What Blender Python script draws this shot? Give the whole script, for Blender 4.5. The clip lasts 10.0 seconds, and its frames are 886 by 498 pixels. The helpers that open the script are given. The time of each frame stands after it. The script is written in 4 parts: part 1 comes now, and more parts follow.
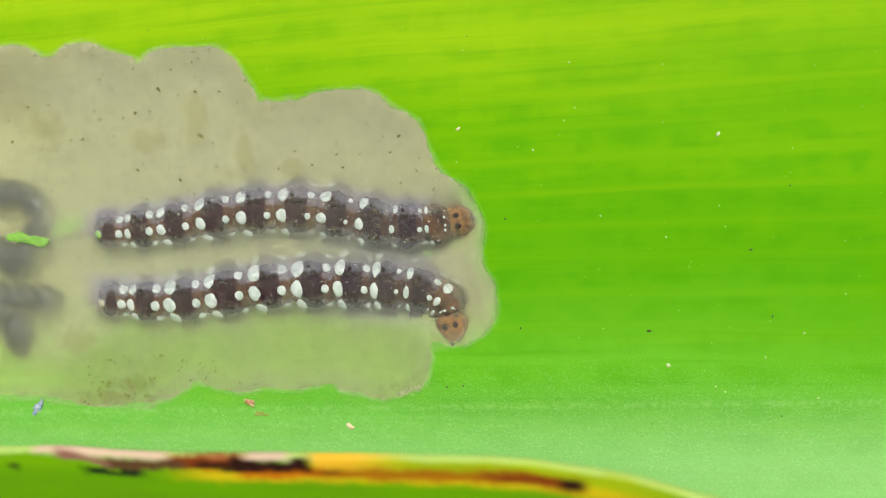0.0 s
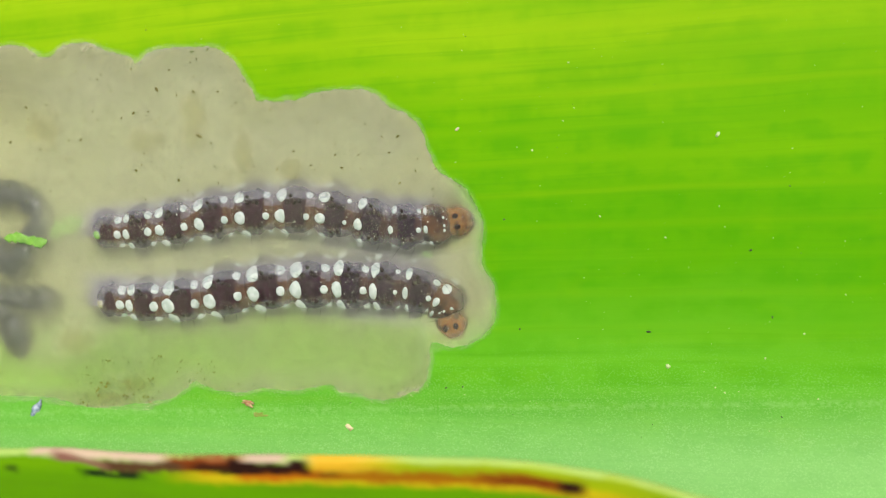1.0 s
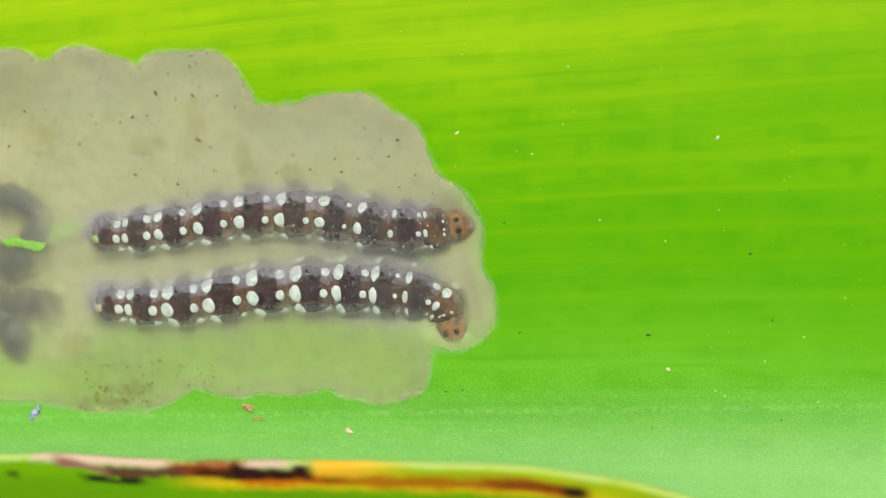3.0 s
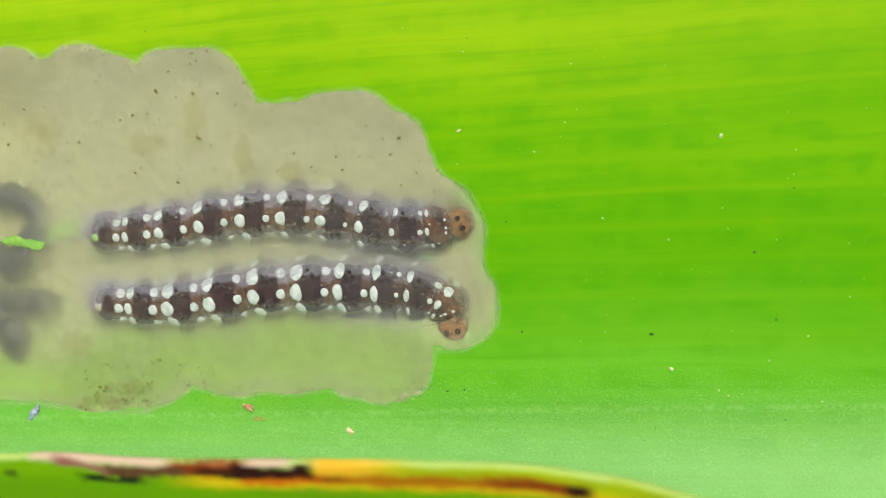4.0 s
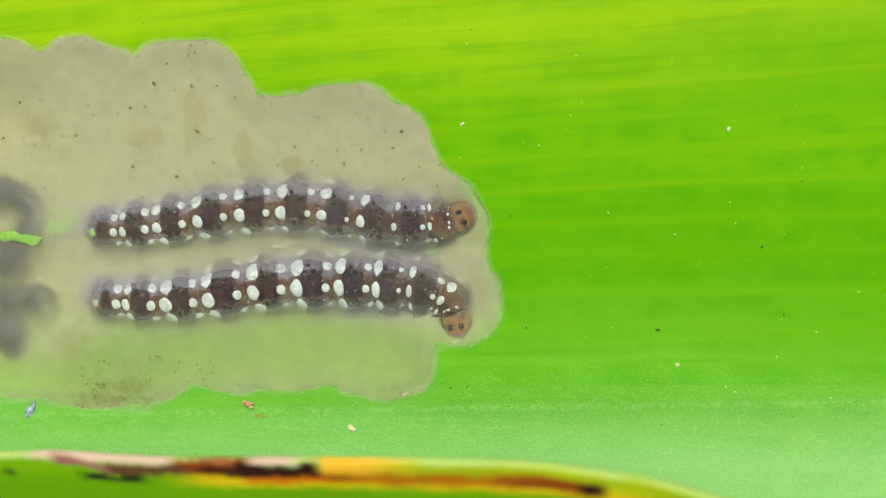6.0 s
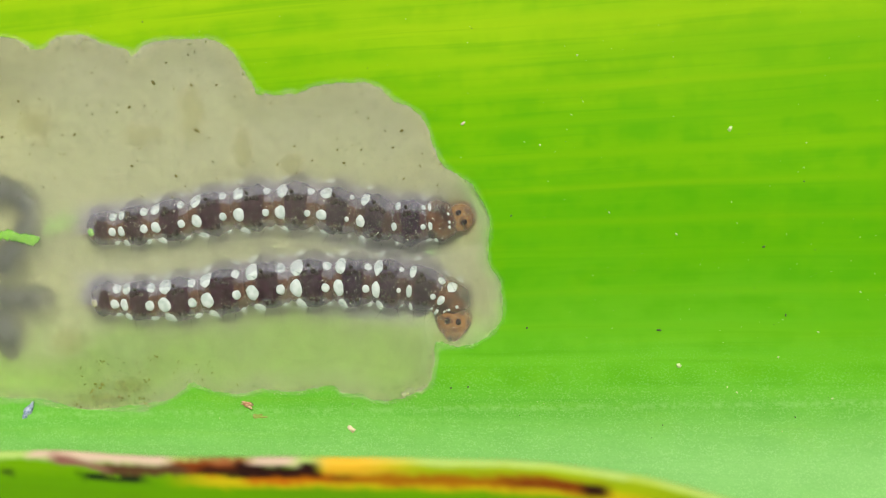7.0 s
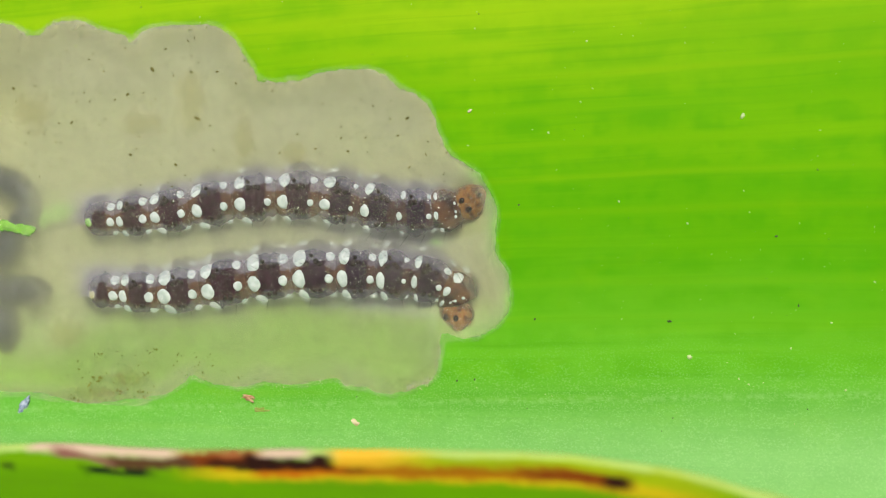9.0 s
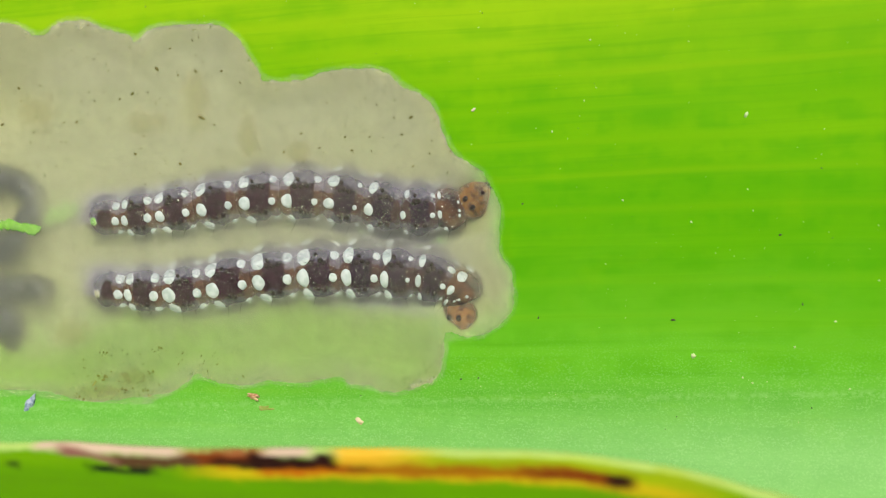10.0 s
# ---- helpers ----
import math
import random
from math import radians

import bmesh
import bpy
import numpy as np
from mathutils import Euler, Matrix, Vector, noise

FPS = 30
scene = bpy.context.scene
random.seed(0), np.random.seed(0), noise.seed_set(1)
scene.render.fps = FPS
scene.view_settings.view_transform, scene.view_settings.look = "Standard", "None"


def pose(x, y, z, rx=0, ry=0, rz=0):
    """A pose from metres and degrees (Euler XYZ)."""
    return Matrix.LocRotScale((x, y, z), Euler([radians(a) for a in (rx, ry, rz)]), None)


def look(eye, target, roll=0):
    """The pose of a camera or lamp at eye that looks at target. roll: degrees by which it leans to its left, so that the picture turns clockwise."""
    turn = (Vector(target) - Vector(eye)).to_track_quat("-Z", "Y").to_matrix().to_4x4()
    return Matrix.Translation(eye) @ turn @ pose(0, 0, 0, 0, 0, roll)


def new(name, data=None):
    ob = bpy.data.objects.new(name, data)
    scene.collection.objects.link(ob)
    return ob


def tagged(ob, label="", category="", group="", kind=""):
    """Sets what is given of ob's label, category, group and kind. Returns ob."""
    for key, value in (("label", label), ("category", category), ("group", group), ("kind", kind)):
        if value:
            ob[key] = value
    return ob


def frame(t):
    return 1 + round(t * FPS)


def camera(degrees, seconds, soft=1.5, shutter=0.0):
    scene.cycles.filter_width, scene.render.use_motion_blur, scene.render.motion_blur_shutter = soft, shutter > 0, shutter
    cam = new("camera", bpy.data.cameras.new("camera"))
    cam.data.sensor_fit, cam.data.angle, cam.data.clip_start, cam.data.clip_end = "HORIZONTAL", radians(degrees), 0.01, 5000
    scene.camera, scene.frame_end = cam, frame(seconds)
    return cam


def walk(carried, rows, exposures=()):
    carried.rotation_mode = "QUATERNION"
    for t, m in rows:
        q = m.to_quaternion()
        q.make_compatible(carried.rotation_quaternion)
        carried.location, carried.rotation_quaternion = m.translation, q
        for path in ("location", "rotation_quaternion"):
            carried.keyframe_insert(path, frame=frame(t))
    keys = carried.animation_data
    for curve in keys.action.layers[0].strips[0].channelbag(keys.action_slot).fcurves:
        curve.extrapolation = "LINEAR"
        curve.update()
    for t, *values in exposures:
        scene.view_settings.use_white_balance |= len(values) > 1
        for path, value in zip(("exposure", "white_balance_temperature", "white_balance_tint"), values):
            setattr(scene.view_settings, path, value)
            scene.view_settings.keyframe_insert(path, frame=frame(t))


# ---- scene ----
from mathutils import geometry

# ---- camera ----
cam = camera(50, 10.0, soft=1.1)
cam.data.dof.use_dof = True
cam.data.dof.focus_distance = 0.0500
cam.data.dof.aperture_fstop = 66
PATH = [
    (0, pose(0.012773, 0.004431, 0.049558, -5.320, 14.075, -1.118)),
    (0.5, pose(0.012816, 0.004441, 0.049430, -5.366, 14.099, -1.147)),
    (1, pose(0.012781, 0.004506, 0.049421, -5.389, 14.060, -1.140)),
    (1.5, pose(0.012716, 0.004583, 0.049412, -5.422, 13.962, -1.150)),
    (2, pose(0.012644, 0.004608, 0.049403, -5.488, 13.905, -1.195)),
    (2.5, pose(0.012556, 0.004681, 0.049640, -5.250, 13.739, -1.195)),
    (2.7, pose(0.012541, 0.004655, 0.049597, -5.284, 13.730, -1.194)),
    (3.8, pose(0.012425, 0.004447, 0.049252, -5.181, 13.789, -1.190)),
    (4, pose(0.012410, 0.004421, 0.049209, -5.182, 13.799, -1.189)),
    (4.5, pose(0.012307, 0.004416, 0.048993, -5.219, 13.787, -1.195)),
    (5, pose(0.011898, 0.004332, 0.048824, -5.217, 13.590, -1.229)),
    (5.5, pose(0.011833, 0.004306, 0.048832, -5.203, 13.529, -1.212)),
    (5.7, pose(0.011789, 0.004283, 0.048791, -5.338, 13.404, -1.192)),
    (6.8, pose(0.011572, 0.004167, 0.048585, -5.292, 13.313, -1.092)),
    (7, pose(0.011543, 0.004152, 0.048558, -5.241, 13.245, -1.079)),
    (7.5, pose(0.011225, 0.003954, 0.048142, -5.168, 13.139, -1.072)),
    (8, pose(0.010866, 0.003771, 0.048037, -5.236, 12.855, -1.011)),
    (8.5, pose(0.010681, 0.003735, 0.047952, -5.339, 12.705, -0.989)),
    (9, pose(0.010539, 0.003738, 0.047888, -5.424, 12.667, -1.018)),
    (9.5, pose(0.010620, 0.003877, 0.047976, -5.576, 12.840, -0.998)),
    (10, pose(0.010632, 0.003778, 0.047933, -5.553, 12.985, -1.093)),
]
walk(cam, PATH, exposures=((0, 0.0), (5.5, -0.01), (10, -0.035)))

# ---- light: bright soft daylight ----
world = bpy.data.worlds.new("sky")
scene.world = world
world.use_nodes = True
wn = world.node_tree.nodes
sky = wn.new("ShaderNodeTexSky")
sky.sky_type = "NISHITA"
sky.sun_disc = False
sky.sun_elevation, sky.sun_rotation = radians(63), radians(16)
sky.air_density, sky.dust_density, sky.ozone_density = 1.0, 6.0, 0.3
wn["Background"].inputs["Strength"].default_value = 0.12
world.node_tree.links.new(sky.outputs["Color"], wn["Background"].inputs["Color"])
sun = new("sun", bpy.data.lights.new("sun", "SUN"))
sun.data.energy, sun.data.angle, sun.data.color = 2.75, radians(24), (1.0, 0.96, 0.88)
sun.matrix_world = look((0.09, 0.31, 0.63), (0, 0, 0))

# ---- small tools; every shape below is given in millimetres ----
MM = 0.001


def smooth(a, b, v):
    t = min(1.0, max(0.0, (v - a) / (b - a)))
    return t * t * (3 - 2 * t)


def spline(points, steps, closed=False):
    """Catmull-Rom curve through points (tuples of any length)."""
    p = [np.array(q, float) for q in points]
    n = len(p)
    out = []
    for i in range(n if closed else n - 1):
        if closed:
            a, b, c, d = p[i - 1], p[i], p[(i + 1) % n], p[(i + 2) % n]
        else:
            a, b, c, d = p[max(i - 1, 0)], p[i], p[i + 1], p[min(i + 2, n - 1)]
        for k in range(steps):
            t = k / steps
            out.append(0.5 * (2 * b + (c - a) * t + (2 * a - 5 * b + 4 * c - d) * t * t + (3 * b - a - 3 * c + d) * t ** 3))
    if not closed:
        out.append(p[-1])
    return out


def mesh_object(name, verts, faces, material, parent=None, label="", attributes=None, colours=None, shade=True):
    """One mesh object out of millimetre points."""
    me = bpy.data.meshes.new(name)
    me.from_pydata([tuple(c * MM for c in v) for v in verts], [], faces)
    me.update()
    if shade:
        me.polygons.foreach_set("use_smooth", [True] * len(me.polygons))
    for key, values in (attributes or {}).items():
        me.attributes.new(key, "FLOAT", "POINT").data.foreach_set("value", values)
    if colours:
        me.attributes.new("tint", "FLOAT_COLOR", "POINT").data.foreach_set("color", [c for q in colours for c in (*q, 1.0)])
    me.materials.append(material)
    ob = new(name, me)
    if parent:
        ob.parent = parent
    return tagged(ob, label)


class Nodes:
    """Short hand for a material's nodes."""

    def __init__(self, name):
        self.material = bpy.data.materials.new(name)
        self.material.use_nodes = True
        self.tree = self.material.node_tree
        self.shader = self.tree.nodes["Principled BSDF"]
        self.out = self.tree.nodes["Material Output"]
        self.place = self.tree.nodes.new("ShaderNodeTexCoord").outputs["Object"]

    def link(self, a, b):
        self.tree.links.new(a, b)
        return b

    def put(self, socket, value):
        if hasattr(value, "is_linked"):
            self.link(value, socket)
        else:
            socket.default_value = value

    def noise(self, scale, stretch=(1, 1, 1), detail=4, rough=0.55, turn=0.0, shift=(0, 0, 0)):
        m = self.tree.nodes.new("ShaderNodeMapping")
        m.inputs["Scale"].default_value = stretch
        m.inputs["Rotation"].default_value = (0, 0, radians(turn))
        m.inputs["Location"].default_value = shift
        self.link(self.place, m.inputs["Vector"])
        n = self.tree.nodes.new("ShaderNodeTexNoise")
        n.inputs["Scale"].default_value, n.inputs["Detail"].default_value, n.inputs["Roughness"].default_value = scale, detail, rough
        self.link(m.outputs["Vector"], n.inputs["Vector"])
        return n.outputs["Fac"]

    def math(self, op, a, b=0.0, c=None):
        n = self.tree.nodes.new("ShaderNodeMath")
        n.operation = op
        self.put(n.inputs[0], a)
        self.put(n.inputs[1], b)
        if c is not None:
            self.put(n.inputs[2], c)
        return n.outputs[0]

    def span(self, v, a, b, lo=0.0, hi=1.0):
        n = self.tree.nodes.new("ShaderNodeMapRange")
        n.interpolation_type = "SMOOTHSTEP"
        self.put(n.inputs["Value"], v)
        for key, x in (("From Min", a), ("From Max", b), ("To Min", lo), ("To Max", hi)):
            n.inputs[key].default_value = x
        return n.outputs["Result"]

    def mix(self, fac, a, b, how="MIX"):
        n = self.tree.nodes.new("ShaderNodeMix")
        n.data_type, n.blend_type = "RGBA", how
        for socket, value in ((n.inputs[0], fac), (n.inputs[6], a), (n.inputs[7], b)):
            if isinstance(value, tuple):
                value = (*value, 1.0)
            self.put(socket, value)
        return n.outputs[2]

    def ramp(self, v, stops):
        n = self.tree.nodes.new("ShaderNodeValToRGB")
        e = n.color_ramp.elements
        while len(e) < len(stops):
            e.new(0.5)
        for k, (at, c) in zip(e, stops):
            k.position, k.color = at, (*c, 1.0)
        self.put(n.inputs[0], v)
        return n.outputs[0]

    def axis(self, i):
        n = self.tree.nodes.new("ShaderNodeSeparateXYZ")
        self.link(self.place, n.inputs[0])
        return n.outputs[i]

    def attribute(self, name, output="Fac"):
        n = self.tree.nodes.new("ShaderNodeAttribute")
        n.attribute_name = name
        return n.outputs[output]

    def stain(self, x, y, rx, ry):
        """A soft uneven blot round a place on the leaf, in millimetres."""
        dx = self.math("DIVIDE", self.math("SUBTRACT", self.axis(0), x * MM), rx * MM)
        dy = self.math("DIVIDE", self.math("SUBTRACT", self.axis(1), y * MM), ry * MM)
        d = self.math("SQRT", self.math("ADD", self.math("MULTIPLY", dx, dx), self.math("MULTIPLY", dy, dy)))
        d = self.math("ADD", d, self.math("MULTIPLY", self.math("SUBTRACT", self.noise(900, (1, 1, 1), 4), 0.5), 1.6))
        return self.span(d, 0.35, 1.15, 1, 0)

    def mix_value(self, fac, a, b):
        n = self.tree.nodes.new("ShaderNodeMix")
        for socket, value in ((n.inputs[0], fac), (n.inputs[2], a), (n.inputs[3], b)):
            self.put(socket, value)
        return n.outputs[0]

    def bump(self, height, distance, strength=1.0):
        n = self.tree.nodes.new("ShaderNodeBump")
        n.inputs["Distance"].default_value, n.inputs["Strength"].default_value = distance, strength
        self.link(height, n.inputs["Height"])
        self.link(n.outputs["Normal"], self.shader.inputs["Normal"])

    def finish(self, colour, rough=0.5, specular=0.5):
        self.put(self.shader.inputs["Base Color"], colour if not isinstance(colour, tuple) else (*colour, 1.0))
        self.put(self.shader.inputs["Roughness"], rough)
        self.put(self.shader.inputs["Specular IOR Level"], specular)
        return self.material

    def blend(self, fac, a, b):
        n = self.tree.nodes.new("ShaderNodeMixShader")
        self.put(n.inputs[0], fac)
        self.link(a, n.inputs[1])
        self.link(b, n.inputs[2])
        return n.outputs[0]

    def extra(self, kind, colour=None):
        n = self.tree.nodes.new("ShaderNodeBsdf" + kind)
        if colour is not None:
            self.put(n.inputs["Color"], (*colour, 1.0) if isinstance(colour, tuple) else colour)
        return n.outputs[0]


# ---- materials ----
def leaf_green():
    n = Nodes("leaf_green")
    y = n.axis(1)
    v = n.span(y, -0.016, 0.016)
    v.node.interpolation_type = "LINEAR"
    broad = n.noise(60, (1, 2.5, 1), 3)
    v = n.math("ADD", v, n.math("MULTIPLY", n.math("SUBTRACT", broad, 0.5), 0.22))
    base = n.ramp(v, [(0.0, (0.20, 0.55, 0.085)), (0.16, (0.17, 0.53, 0.055)), (0.30, (0.160, 0.53, 0.024)), (0.5, (0.128, 0.44, 0.001)), (0.72, (0.195, 0.50, 0.001)), (1.0, (0.46, 0.68, 0.010))])
    # veins run along the blade and rise a little; between them lie rows of darker cells with blunt ends
    v = n.math("SUBTRACT", y, n.math("MULTIPLY", n.axis(0), 0.030))
    v = n.math("ADD", v, n.math("MULTIPLY", n.math("SUBTRACT", n.noise(1, (35, 60, 60), 2), 0.5), 0.0012))
    along = n.tree.nodes.new("ShaderNodeCombineXYZ")
    n.link(n.axis(0), along.inputs[0])
    n.link(v, along.inputs[1])
    flat, n.place = n.place, along.outputs[0]
    lane = n.math("DIVIDE", v, 0.00172)
    saw = n.math("ABSOLUTE", n.math("SUBTRACT", n.math("FRACT", lane), 0.5))
    band = n.noise(1, (18, 330, 90), 3, 0.55, 0.0, (0.7, 0.2, 0))
    block = n.noise(1, (330, 520, 90), 3, 0.5, 0.0, (0.2, 0.4, 0))
    cross = n.noise(1, (620, 90, 90), 2, 0.5, 0.0, (0.5, 0.1, 0))
    cell = n.math("ADD", n.math("MULTIPLY", block, 0.65), n.math("MULTIPLY", cross, 0.35))
    north = n.span(y, -0.006, 0.002, 0.55, 1.0)
    base = n.mix(n.math("MULTIPLY", n.span(band, 0.36, 0.62, 0, 0.42), north), base, (0.085, 0.40, 0.001))
    dark_cell = n.math("MULTIPLY", n.span(saw, 0.06, 0.30), n.span(cell, 0.42, 0.62))
    base = n.mix(n.math("MULTIPLY", n.math("MULTIPLY", dark_cell, north), n.span(y, 0.004, 0.011, 0.56, 0.24)), base, (0.075, 0.375, 0.001))
    light_cell = n.span(n.noise(1, (260, 420, 90), 3, 0.5, 0.0, (0.9, 0.3, 0)), 0.56, 0.72, 0, 0.16)
    base = n.mix(n.math("MULTIPLY", light_cell, north), base, (0.27, 0.58, 0.002))
    strong = n.span(n.noise(1, (12, 290, 90), 2, 0.5, 0.0, (0.1, 0.6, 0)), 0.42, 0.66, 0.02, 0.22)
    base = n.mix(n.math("MULTIPLY", n.math("MULTIPLY", n.span(saw, 0.0, 0.17, 1, 0), strong), n.span(y, -0.004, 0.003, 0.2, 1.0)), base, (0.33, 0.56, 0.004))
    fine = n.noise(1, (60, 2400, 500), 3, 0.6)
    base = n.mix(n.span(fine, 0.50, 0.72, 0, 0.26), base, (0.08, 0.37, 0.004))
    streak = n.noise(1, (26, 800, 200), 4, 0.6)
    base = n.mix(n.span(streak, 0.50, 0.70, 0, 0.16), base, (0.24, 0.56, 0.004))
    n.place = flat
    # pale pores, a fine stipple thick near the rolled margin, with its sheen coloured in
    dots = n.math("MULTIPLY", n.span(n.noise(10500, (0.9, 1.1, 1), 1, 0.5), 0.48, 0.66), n.span(n.noise(1500, (0.8, 1.4, 1), 3), 0.34, 0.60, 0.25, 1.0))
    sheen_y = n.math("ADD", y, n.math("MULTIPLY", n.math("SUBTRACT", n.noise(130, (0.6, 1.4, 1), 3), 0.5), 0.004))
    sheen_y = n.math("SUBTRACT", sheen_y, n.math("MULTIPLY", n.axis(0), 0.05))
    sheen_zone = n.span(sheen_y, -0.0105, -0.0045, 1, 0)
    base = n.mix(n.math("MULTIPLY", dots, n.math("MULTIPLY", sheen_zone, 0.40)), base, (0.37, 0.70, 0.22))
    base = n.mix(n.math("MULTIPLY", n.span(n.noise(4200, (1, 1.2, 1), 2), 0.50, 0.34), n.math("MULTIPLY", sheen_zone, 0.30)), base, (0.09, 0.42, 0.01))
    row = n.math("ABSOLUTE", n.math("ADD", n.math("SUBTRACT", y, n.math("MULTIPLY", n.axis(0), 0.055)), 0.0088))
    base = n.mix(n.math("MULTIPLY", n.math("MULTIPLY", n.span(row, 0.0, 0.0003, 1, 0), n.span(n.noise(2600, (1, 1, 1), 3), 0.40, 0.62)), 0.28), base, (0.38, 0.68, 0.22))
    # pale wash towards the margin: the leaf's sheen mixed into the green
    base = n.mix(n.math("MULTIPLY", n.span(n.math("SUBTRACT", y, n.math("MULTIPLY", n.axis(0), 0.06)), -0.0125, -0.0070, 1, 0), n.span(n.axis(0), -0.004, 0.016, 0.36, 0.44)), base, (0.39, 0.67, 0.31))
    n.bump(n.math("ADD", n.math("MULTIPLY", fine, 0.6), n.math("MULTIPLY", n.noise(2400, (1, 1, 1), 3), 0.25)), 0.00005, 0.4)
    n.finish(base, 0.55, 0.045)
    n.link(n.blend(0.28, n.shader.outputs[0], n.extra("Translucent", base)), n.out.inputs[0])
    return n.material


def margin_skin():
    n = Nodes("margin_skin")
    tint = n.attribute("tint", "Color")
    grain = n.noise(900, (0.25, 1.5, 1.5), 4)
    c = n.mix(n.span(grain, 0.35, 0.7, 0, 0.25), tint, (0.04, 0.03, 0.01), "MIX")
    c = n.mix(0.5, c, tint)
    n.bump(grain, 0.00008, 0.5)
    n.finish(c, 0.5, 0.05)
    return n.material


def clear_skin():
    n = Nodes("clear_leaf_skin")
    wide = n.noise(120, (1, 1.4, 1), 4)
    fine = n.noise(2600, (0.7, 1.3, 1), 3)
    c = n.mix(n.span(wide, 0.4, 0.7), (0.62, 0.63, 0.47), (0.58, 0.57, 0.38))
    blots = None
    for x, y, rx, ry in ((-24, 7.0, 1.6, 1.5), (-14.3, 7.2, 1.2, 2.2), (-11.2, 5.2, 0.7, 1.8), (-8.4, 4.4, 1.1, 0.7), (-17.5, 6.2, 1.6, 0.9), (-22.6, -5.6, 1.8, 1.5)):
        b = n.stain(x, y, rx, ry)
        blots = b if blots is None else n.math("MAXIMUM", blots, b)
    wet = None
    for x, y, rx, ry in ((-20.9, -9.1, 2.6, 0.6), (-19.0, -8.2, 1.6, 0.8), (-2.4, -8.0, 1.4, 0.55), (-1.3, -7.6, 0.6, 0.7), (-22.6, 11.6, 0.9, 0.7), (-17.8, 10.8, 0.7, 0.4), (-20.2, 11.4, 1.6, 0.5)):
        b = n.stain(x, y, rx, ry)
        wet = b if wet is None else n.math("MAXIMUM", wet, b)
    c = n.mix(n.math("MULTIPLY", blots, 0.8), c, (0.31, 0.28, 0.08))
    c = n.mix(n.math("MULTIPLY", wet, 0.9), c, (0.21, 0.18, 0.045))
    edge = n.attribute("edge")
    rag = n.math("ADD", edge, n.math("MULTIPLY", n.math("SUBTRACT", n.noise(1900, (1, 1, 1), 4), 0.5), 0.42))
    east = n.span(n.axis(0), -0.0012, 0.0018)
    outer = n.span(rag, -0.34, 0.02)
    outer = n.mix_value(east, outer, n.span(rag, -0.30, 0.35))
    pale = n.math("MULTIPLY", outer, n.mix_value(east, n.span(edge, -0.02, 1.3, 1, 0), n.span(edge, -0.02, 0.9, 1, 0)))
    c = n.mix(pale, c, n.mix(east, (0.56, 0.58, 0.36), (0.52, 0.58, 0.34)))
    n.bump(fine, 0.00004, 0.4)
    n.finish(c, 0.42, 0.22)
    fac = n.math("ADD", n.span(wide, 0.3, 0.7, 0.02, 0.07), n.span(fine, 0.5, 0.75, 0.0, 0.08))
    fac = n.math("MULTIPLY", fac, outer)
    fac = n.math("ADD", fac, n.math("MULTIPLY", pale, n.math("ADD", n.span(n.noise(500, (1, 1, 1), 3), 0.4, 0.62, 0.10, 0.26), n.math("MULTIPLY", east, n.span(n.math("ABSOLUTE", edge), 0.05, 0.7, 0.10, 0.16)))))
    fac = n.math("MAXIMUM", fac, n.math("MULTIPLY", outer, n.math("ADD", n.math("MULTIPLY", blots, 0.26), n.math("MULTIPLY", n.math("MULTIPLY", wet, n.span(n.noise(1700, (1, 1, 1), 4), 0.36, 0.64, 0.35, 1.2)), 0.38))))
    n.link(n.blend(fac, n.extra("Transparent", (1, 1, 1)), n.shader.outputs[0]), n.out.inputs[0])
    return n.material


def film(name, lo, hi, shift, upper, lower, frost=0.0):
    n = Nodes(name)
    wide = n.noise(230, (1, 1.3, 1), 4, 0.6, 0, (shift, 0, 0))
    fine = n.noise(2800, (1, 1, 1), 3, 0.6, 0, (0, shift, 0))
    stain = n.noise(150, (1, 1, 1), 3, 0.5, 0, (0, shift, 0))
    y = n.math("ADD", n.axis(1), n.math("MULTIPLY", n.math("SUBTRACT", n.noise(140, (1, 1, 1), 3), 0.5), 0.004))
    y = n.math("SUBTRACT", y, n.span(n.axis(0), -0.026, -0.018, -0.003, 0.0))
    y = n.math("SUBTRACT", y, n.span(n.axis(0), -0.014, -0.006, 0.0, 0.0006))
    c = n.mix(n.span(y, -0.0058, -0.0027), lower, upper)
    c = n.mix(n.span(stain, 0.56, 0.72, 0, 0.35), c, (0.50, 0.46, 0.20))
    # lavender beside the bodies: their violet cast is put into the film's colour
    c = n.mix(n.attribute("body_tint"), c, (0.55, 0.55, 0.64))
    # darker and greener along the lower side of each body
    c = n.mix(n.attribute("south_tint"), c, (0.24, 0.34, 0.17))
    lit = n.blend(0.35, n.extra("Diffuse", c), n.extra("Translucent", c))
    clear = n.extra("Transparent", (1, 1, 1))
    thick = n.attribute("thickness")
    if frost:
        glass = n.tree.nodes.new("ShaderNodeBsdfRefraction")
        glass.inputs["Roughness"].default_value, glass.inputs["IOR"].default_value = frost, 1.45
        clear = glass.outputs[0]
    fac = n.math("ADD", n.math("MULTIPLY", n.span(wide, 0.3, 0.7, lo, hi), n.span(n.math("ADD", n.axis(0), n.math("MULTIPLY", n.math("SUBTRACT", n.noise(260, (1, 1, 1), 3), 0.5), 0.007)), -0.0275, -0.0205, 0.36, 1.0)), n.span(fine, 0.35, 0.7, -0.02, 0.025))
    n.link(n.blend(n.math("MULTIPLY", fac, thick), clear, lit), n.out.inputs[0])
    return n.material


